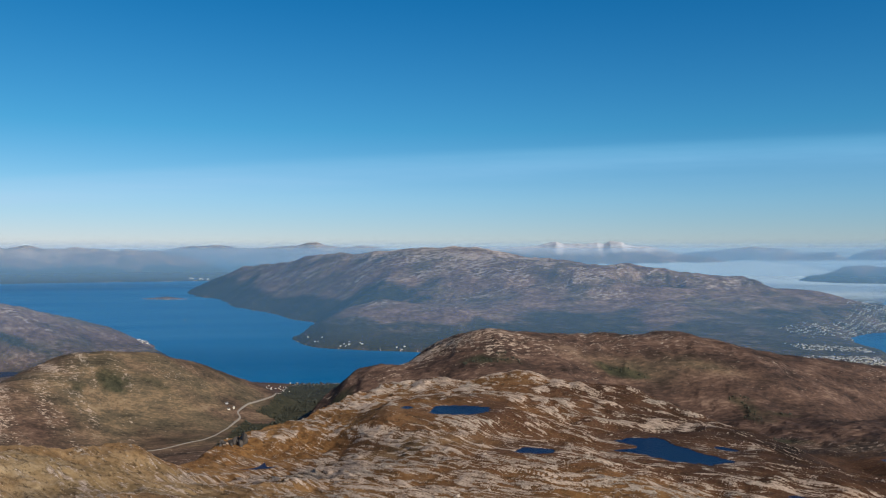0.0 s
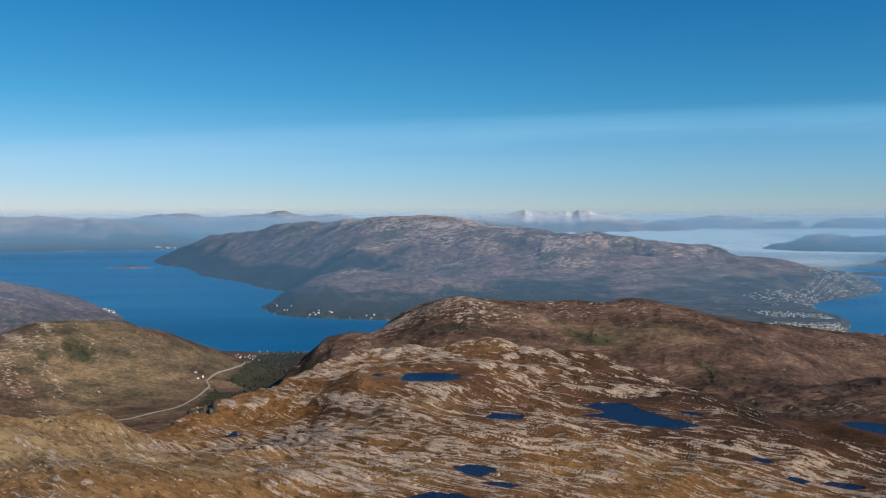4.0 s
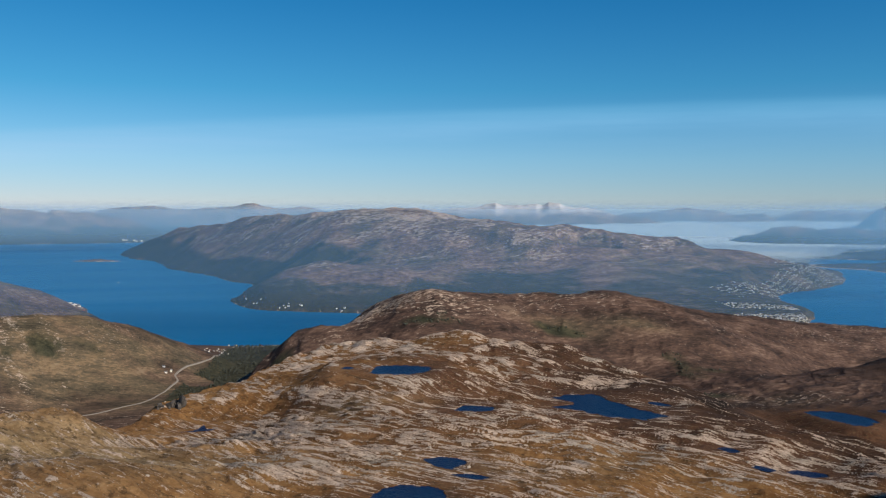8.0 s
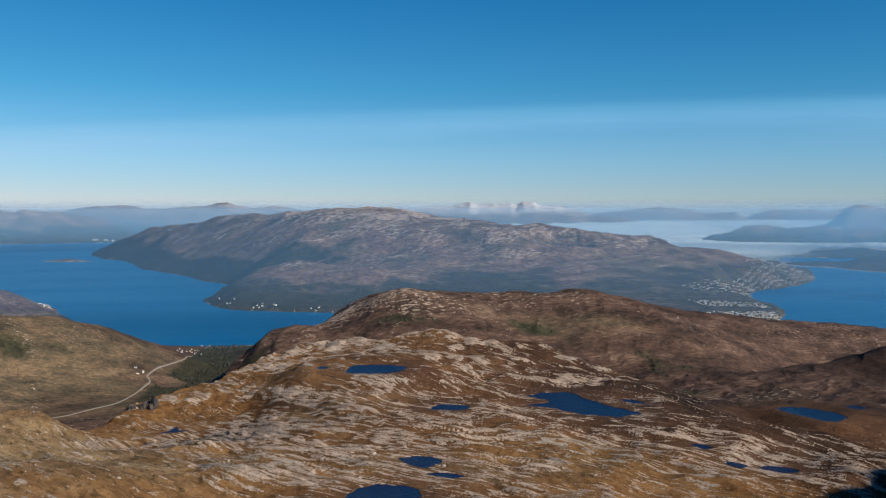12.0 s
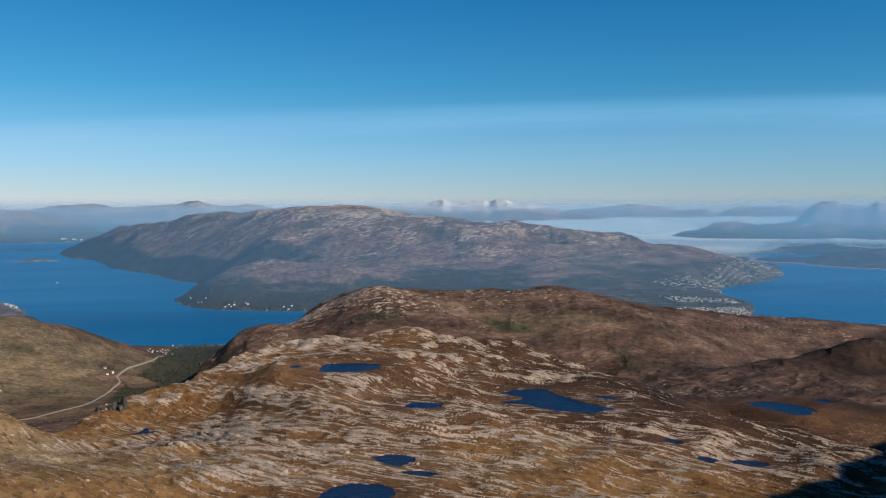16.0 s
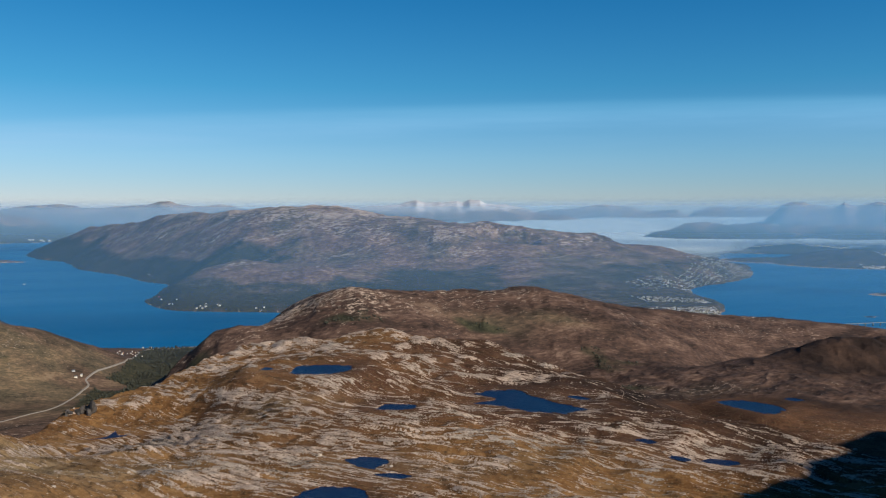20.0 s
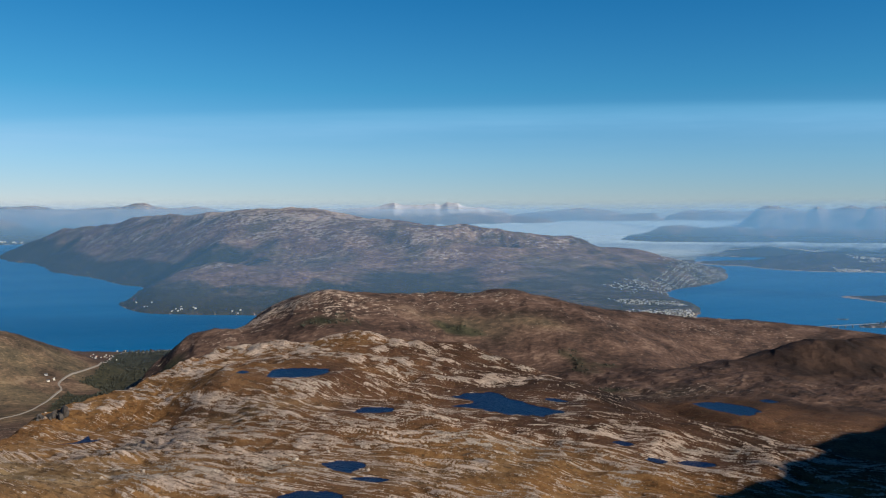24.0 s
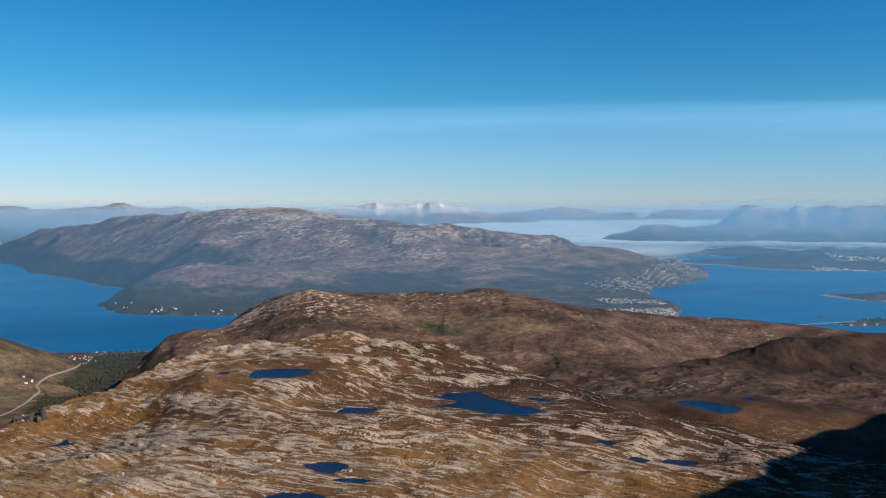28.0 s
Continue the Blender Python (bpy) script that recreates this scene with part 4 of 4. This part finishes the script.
# the hamlet at the head of the fjord, the row along its beach, the farm on the road
settle(near_houses, "hamlet at the head of the fjord", strewn(20, ((-160, 728), (-132, 716), (-130, 756), (-160, 762)), 10, 2.8), 0.5)
settle(near_houses, "houses along the beach", strewn(13, ((-150, 802), (-62, 826), (-60, 834), (-150, 811)), 15, 4), 0.75)
settle(near_houses, "farm by the valley road", [(-154, 601, 25), (-151.5, 606, 100), (-157, 607, 20)], 0.7)
# below the spur on the far shore, on the headland and round the left-hand lake
settle(near_houses, "houses under the spur", strewn(3, ((-214, 1232), (-200, 1225), (-188, 1196), (-196, 1192)), 30, 4) + strewn(3, ((-182, 1166), (-166, 1160), (-160, 1144), (-174, 1146)), 20, 4)
       + strewn(7, ((-140, 1128), (-108, 1120), (-104, 1108), (-136, 1112)), 15, 4) + strewn(3, ((-74, 1100), (-48, 1096), (-48, 1088), (-74, 1090)), 10, 4), 0.85)
settle(near_houses, "houses on the headland", strewn(14, ((-424, 1150), (-398, 1136), (-380, 1100), (-404, 1108)), 40, 4), 1.0)
settle(near_houses, "houses by the lake", strewn(9, ((-436, 884), (-410, 884), (-404, 866), (-432, 862)), 15, 4))
settle(far_houses, "houses along the fjord side", strewn(5, ((-470, 1926), (-440, 1916), (-360, 1762), (-372, 1760)), 50, 8) + strewn(6, ((-300, 1628), (-284, 1626), (-262, 1572), (-274, 1572)), 50, 5), 0.6)
settle(far_houses, "far settlement over the fjord", strewn(8, ((-1075, 3520), (-1000, 3545), (-1000, 3580), (-1070, 3560)), 0, 12), 3.0)
# the town on the strait, in its rows
TOWN = [(46, ((424, 985), (516, 992), (500, 940), (418, 928)), 20), (26, ((440, 1075), (530, 1055), (528, 1024), (446, 1036)), 30), (34, ((470, 1175), (640, 1310), (646, 1252), (490, 1118)), 40),
        (44, ((596, 1275), (690, 1400), (750, 1392), (636, 1270)), 40), (34, ((690, 1400), (846, 1550), (880, 1516), (735, 1370)), 40), (20, ((680, 1470), (850, 1680), (890, 1600), (720, 1410)), 45)]
for n, corners, turn in TOWN:
    settle(far_houses, "houses of the town", strewn(n, corners, turn, 4.0), 0.8)
for proto in near_houses + far_houses:
    for ob in (*proto.children_recursive, proto):
        bpy.data.objects.remove(ob)


def house_field(name, spots, size, label, category):
    """Many far houses as one mesh of gabled blocks."""
    zs = heights([(x, y) for x, y, _ in spots])
    v, f, kind = [], [], []
    for (x, y, turn), z in zip(spots, zs):
        if z < 0.2:
            continue
        s = size * rng.uniform(0.7, 1.4)
        w, d, h, r_ = s * rng.uniform(1.1, 2.2), s * 0.8, s * 0.75, s * 0.4
        c, q = math.cos(radians(turn)), math.sin(radians(turn))
        b = len(v)
        for px, py, pz in ((-w, -d, -0.4), (w, -d, -0.4), (w, d, -0.4), (-w, d, -0.4), (-w, -d, h), (w, -d, h), (w, d, h), (-w, d, h), (-w, 0, h + r_), (w, 0, h + r_)):
            v.append((x + px * c - py * q, y + px * q + py * c, z + pz))
        tone = rng.choice((0, 0, 1, 1, 1, 1, 2))
        for k, face in enumerate(((0, 1, 5, 4), (2, 3, 7, 6), (1, 2, 6, 9, 5), (3, 0, 4, 8, 7), (4, 5, 9, 8), (6, 7, 8, 9))):
            f.append([b + i for i in face])
            kind.append(tone if k < 4 else 3 + (tone > 1))
    me = bpy.data.meshes.new(name)
    me.from_pydata(v, [], f)
    for m in ("white_paint", "cream_paint", "grey_paint", "slate_roof", "tin_roof"):
        me.materials.append(M[m])
    me.polygons.foreach_set("material_index", np.array(kind, np.int32))
    me.update()
    return tagged(new(name, me), label, category, kind="stuff")


more = []
for n, corners, turn in TOWN:
    more += strewn(int(n * 7), corners, turn, 1.5)
house_field("town_houses", more, 0.50, "pale wooden houses packed along the strait", "houses")
isle_town = (strewn(170, ((1165, 1575), (1262, 1496), (1330, 1500), (1190, 1640)), 10, 3.5) + strewn(170, ((1300, 1700), (1450, 1600), (1560, 1640), (1340, 1790)), 10, 4)
             + strewn(130, ((1270, 2250), (1330, 2210), (1380, 2190), (1290, 2225)), 20, 5) + strewn(60, ((1400, 2190), (1500, 2120), (1500, 2100), (1400, 2160)), 20, 5))
house_field("island_town_houses", isle_town, 1.25, "white blocks and houses of the island town", "houses")


# ---- roads and bridge ----
def ribbon(name, pts, width, mat, lift, label, category):
    line = spline([(x, y) for x, y in pts], 14)
    d = np.gradient(line, axis=0)
    d /= np.linalg.norm(d, axis=1)[:, None] + 1e-9
    side = np.stack([-d[:, 1], d[:, 0]], 1) * width / 2
    zc = heights(line)
    zc = np.convolve(np.pad(zc, 4, mode="edge"), np.ones(9) / 9, "valid")
    zl, zr = heights(line + side), heights(line - side)
    top = np.maximum(np.maximum(zl, zr), zc) + lift
    n = len(line)
    v = [(*(p + s), z) for p, s, z in zip(line, side, top)] + [(*(p - s), z) for p, s, z in zip(line, side, top)]
    v += [(*(p + s * 1.5), z - 1.2) for p, s, z in zip(line, side, top)] + [(*(p - s * 1.5), z - 1.2) for p, s, z in zip(line, side, top)]
    f = []
    for i in range(n - 1):
        f += [(n + i, n + i + 1, i + 1, i), (i, i + 1, 2 * n + i + 1, 2 * n + i), (3 * n + i, 3 * n + i + 1, n + i + 1, n + i)]
    return tagged(new(name, mesh_from(name, v, f, M[mat])), label, category, kind="structure")


ROAD = [(-200, 482), (-187, 505), (-172, 517), (-163, 531), (-153, 547), (-149.5, 568), (-146.5, 587), (-145, 597), (-148, 603), (-146.5, 612), (-142, 630), (-137, 658), (-134.5, 688), (-138, 720), (-141, 750), (-141, 796)]
ribbon("road", ROAD, 1.1, "road_gravel", 0.25, "pale valley road winding to the hamlet", "road")
ribbon("shore_road", [(-142, 796), (-118, 806), (-90, 814), (-62, 820), (-40, 832)], 1.3, "road_gravel", 0.25, "narrow pale road along the beach", "road")
ribbon("hill_track", [(330, 1290), (420, 1330), (500, 1372), (600, 1420), (690, 1440), (760, 1470)], 1.0, "track_earth", 0.3, "pale gravel track across the wooded slope", "road")


def make_bridge():
    a, b = Vector((548, 826, 0)), Vector((668, 838, 0))
    d = b - a
    turn = math.degrees(math.atan2(d.y, d.x))
    n = d.length
    br = new("bridge")
    br.matrix_world = pose(a.x, a.y, 0, 0, 0, turn)
    part("deck", box_bm(0, n, -0.8, 0.8, 3.0, 3.35), M["concrete"], br)
    for y in (-0.78, 0.70):
        part("railing", box_bm(0, n, y, y + 0.08, 3.35, 3.6), M["steel"], br, "grey steel railing")
    first = None
    for i in range(12):
        x = n * (i + 0.5) / 12
        if first is None:
            first = part("pier", box_bm(-0.35, 0.35, -0.6, 0.6, -2.0, 3.0, 0.05), M["concrete"], br)
            first.location.x = x
        else:
            p = part("pier", first.data, M["concrete"], br)
            p.location.x = x
    tagged(br, "low concrete road bridge over the strait", "bridge")


make_bridge()


def make_boat():
    bt = new("motor_boat")
    bt.matrix_world = pose(-483, 1563, 0, 0, 0, 165)
    bm = bmesh.new()
    rows = []
    for x, w, keel in ((-2.4, 0.75, -0.2), (-1, 0.95, -0.3), (0.6, 0.9, -0.3), (1.9, 0.5, -0.15), (2.7, 0.04, 0.25)):
        rows.append([bm.verts.new(p) for p in ((x, -w, 0.75), (x, -w * 0.7, 0.05), (x, 0, keel), (x, w * 0.7, 0.05), (x, w, 0.75))])
    for p, q in zip(rows, rows[1:]):
        for i in range(4):
            bm.faces.new((p[i], p[i + 1], q[i + 1], q[i]))
        bm.faces.new((p[4], p[0], q[0], q[4]))
    bm.faces.new(rows[0])
    bmesh.ops.recalc_face_normals(bm, faces=bm.faces[:])
    part("hull", bm, M["white_paint"], bt)
    part("cabin", box_bm(-0.9, 0.7, -0.5, 0.5, 0.7, 1.5, 0.08), M["white_paint"], bt)
    part("windscreen", box_bm(0.68, 0.76, -0.42, 0.42, 1.05, 1.4), M["window_glass"], bt, "dark glass windscreen")
    tagged(bt, "small white motor boat afloat on the fjord", "boat")


make_boat()


# ---- rocks ----
def rock_mesh(seed, cuts, flat):
    """A weathered block: a sphere cut into facets and pushed about."""
    bm = bmesh.new()
    bmesh.ops.create_icosphere(bm, subdivisions=cuts, radius=1.0)
    rr = random.Random(seed)
    planes = [(Vector((rr.uniform(-1, 1), rr.uniform(-1, 1), rr.uniform(-0.6, 1))).normalized(), rr.uniform(0.55, 0.85)) for _ in range(9)]
    for v in bm.verts:
        for n, d in planes:
            k = v.co.dot(n)
            if k > d:
                v.co -= n * (k - d)
        v.co += Vector((rr.uniform(-1, 1), rr.uniform(-1, 1), rr.uniform(-1, 1))) * 0.05
        v.co.z *= flat
        v.co.x *= 1.25
    me = bpy.data.meshes.new("boulder")
    bm.to_mesh(me)
    bm.free()
    me.materials.append(M["boulder_stone"])
    return me


def on_moor(n, seed):
    """Places on the rocky plateau, thicker on the bare benches and nearer the viewer."""
    rr = np.random.RandomState(seed)
    a, d = np.radians(rr.uniform(-30, 42, n * 6)), 130 + 190 * rr.uniform(0, 1, n * 6) ** 1.3
    x, y = d * np.sin(a), d * np.cos(a)
    h, rock, forest, snow, red, tan = land(x, y)
    inside = inside_distance(x, y, np.array(PLATEAU, float)) > 0
    wet = np.zeros(len(x), bool)
    for _, level, ring_ in pond_outlines[:14]:
        wet |= inside_distance(x, y, ring_) > -0.5
    keep = inside & ~wet & (rr.uniform(0, 1, len(x)) < 0.25 + rock)
    return x[keep][:n], y[keep][:n], h[keep][:n], rr


blocks = [rock_mesh(k, 2, f) for k, f in enumerate((0.7, 0.55, 0.8, 0.45, 0.65, 0.6))]
bx, by, bz, rr_ = on_moor(200, 3)
for i in range(len(bx)):
    s = 0.16 + 0.42 * rr_.uniform() ** 2.6
    ob = new("boulder", blocks[i % len(blocks)])
    ob.matrix_world = pose(bx[i], by[i], bz[i] + 0.08 * s, rr_.uniform(-12, 12), rr_.uniform(-12, 12), rr_.uniform(0, 360)) @ Matrix.Diagonal((s, s, s, 1))
    tagged(ob, "large pale grey boulder on the rocky moor" if s > 0.4 else "pale grey boulder lying on the moor", "boulder", "boulders on the moor")
# a heap of pale blocks beside a tarn
for i in range(7):
    s = rr_.uniform(0.35, 0.75)
    x, y = 81.5 + rr_.uniform(-2.6, 2.6), 174.6 + rr_.uniform(-1.8, 1.8)
    ob = new("boulder", blocks[i % len(blocks)])
    ob.matrix_world = pose(x, y, height(x, y) + 0.1 * s, 0, rr_.uniform(-15, 15), rr_.uniform(0, 360)) @ Matrix.Diagonal((s, s, s, 1))
    tagged(ob, "pale block in a heap beside a tarn", "boulder", "heap of pale blocks")


def loose_stones():
    x, y, z, rr = on_moor(6000, 11)
    base = np.array([(1, 0, 0), (-1, 0, 0), (0, 1, 0), (0, -1, 0), (0, 0, 1), (0, 0, -0.6)], float)
    tri = np.array([(0, 2, 4), (2, 1, 4), (1, 3, 4), (3, 0, 4), (2, 0, 5), (1, 2, 5), (3, 1, 5), (0, 3, 5)])
    n = len(x)
    size = 0.05 + 0.14 * rr.uniform(0, 1, n) ** 2
    v = base[None] * (1 + 0.35 * rr.uniform(-1, 1, (n, 6, 1))) * size[:, None, None] * np.array([1.2, 1, 0.7])
    turn = rr.uniform(0, 6.3, n)
    c, s = np.cos(turn)[:, None], np.sin(turn)[:, None]
    vx, vy = v[..., 0] * c - v[..., 1] * s + x[:, None], v[..., 0] * s + v[..., 1] * c + y[:, None]
    vv = np.stack([vx, vy, v[..., 2] + z[:, None] + 0.03], -1).reshape(-1, 3)
    ff = (tri[None] + 6 * np.arange(n)[:, None, None]).reshape(-1, 3)
    tagged(new("stones", mesh_from("stones", vv, ff, M["boulder_stone"])), "loose pale stones strewn over the moor", "stones", kind="stuff")


loose_stones()


def make_crag():
    """The dark broken cliff at the plateau's edge: leaning shards and fallen blocks."""
    cr = new("rock_crag")
    cr.location = (-62.5, 249, height(-62.5, 249) + 0.2)
    rr = random.Random(21)
    shards = []
    for k in range(5):
        me = rock_mesh(40 + k, 2, 1.0)
        me.materials[0] = M["crag_stone"]
        me.name = "shard"
        shards.append(me)
    for i in range(40):
        k = i / 39
        s = part("shard", shards[i % 5], M["crag_stone"], cr)
        s.location = (-4.4 + 8.4 * k + rr.uniform(-0.8, 0.8), rr.uniform(-1.8, 1.2), -3.2 + 4.2 * k + rr.uniform(-0.9, 0.5))
        s.rotation_euler = (rr.uniform(-0.4, 0.4), 0.3 + rr.uniform(-0.5, 0.5), rr.uniform(0, 6))
        q = rr.uniform(0.55, 1.3)
        s.scale = (q * 1.1, q * 0.8, q * rr.uniform(1.0, 2.4))
    tagged(cr, "dark broken crag at the edge of the plateau", "rock")


make_crag()


# ---- woods ----
def make_wood(name, n, box, seed, tall, label, most=0.45):
    rr = np.random.RandomState(seed)
    x, y = rr.uniform(box[0], box[1], n * 3), rr.uniform(box[2], box[3], n * 3)
    h, rock, forest, snow, red, tan = land(x, y)
    keep = (forest > most) & (h > 0.8) & (fbm(x / 25, y / 25, 3, 201) > -0.35)
    x, y, z = x[keep][:n], y[keep][:n], h[keep][:n]
    m = len(x)
    size = tall * (0.55 + 0.6 * rr.uniform(0, 1, m))
    ang = np.arange(6) * math.pi / 3
    ringv = lambda r_, zz: np.stack([np.cos(ang) * r_, np.sin(ang) * r_, np.full(6, zz)], 1)
    base = np.vstack([ringv(0.08, -0.3), ringv(0.42, 0.30), ringv(0.34, 0.62), [[0, 0, 1.0]]])
    v = base[None] * (1 + 0.28 * rr.uniform(-1, 1, (m, 19, 1))) * size[:, None, None]
    v = v + np.stack([x, y, z], 1)[:, None, :]
    f = [(k * 6 + i, k * 6 + (i + 1) % 6, k * 6 + 6 + (i + 1) % 6, k * 6 + 6 + i) for k in (0, 1) for i in range(6)]
    tri = [(12 + i, 12 + (i + 1) % 6, 18) for i in range(6)]
    faces = []
    for k in range(m):
        o = 19 * k
        faces += [tuple(o + i for i in q) for q in f] + [tuple(o + i for i in q) for q in tri]
    tagged(new(name, mesh_from(name, v.reshape(-1, 3), faces, M["leaves"])), label, "trees", kind="stuff")


make_wood("birch_wood", 5200, (-180, 30, 500, 815), 5, 1.5, "low dark birch wood on the valley floor")
make_wood("shore_wood", 2600, (-230, 110, 1080, 1260), 6, 1.3, "dark green wood along the far shore")
make_wood("scrub", 1400, (0, 185, 320, 470), 8, 0.9, "dark mountain birch scrub on the hillside", 0.4)
make_wood("islet_wood", 160, (640, 800, 820, 850), 9, 2.2, "small dark trees on a low islet", 0.2)
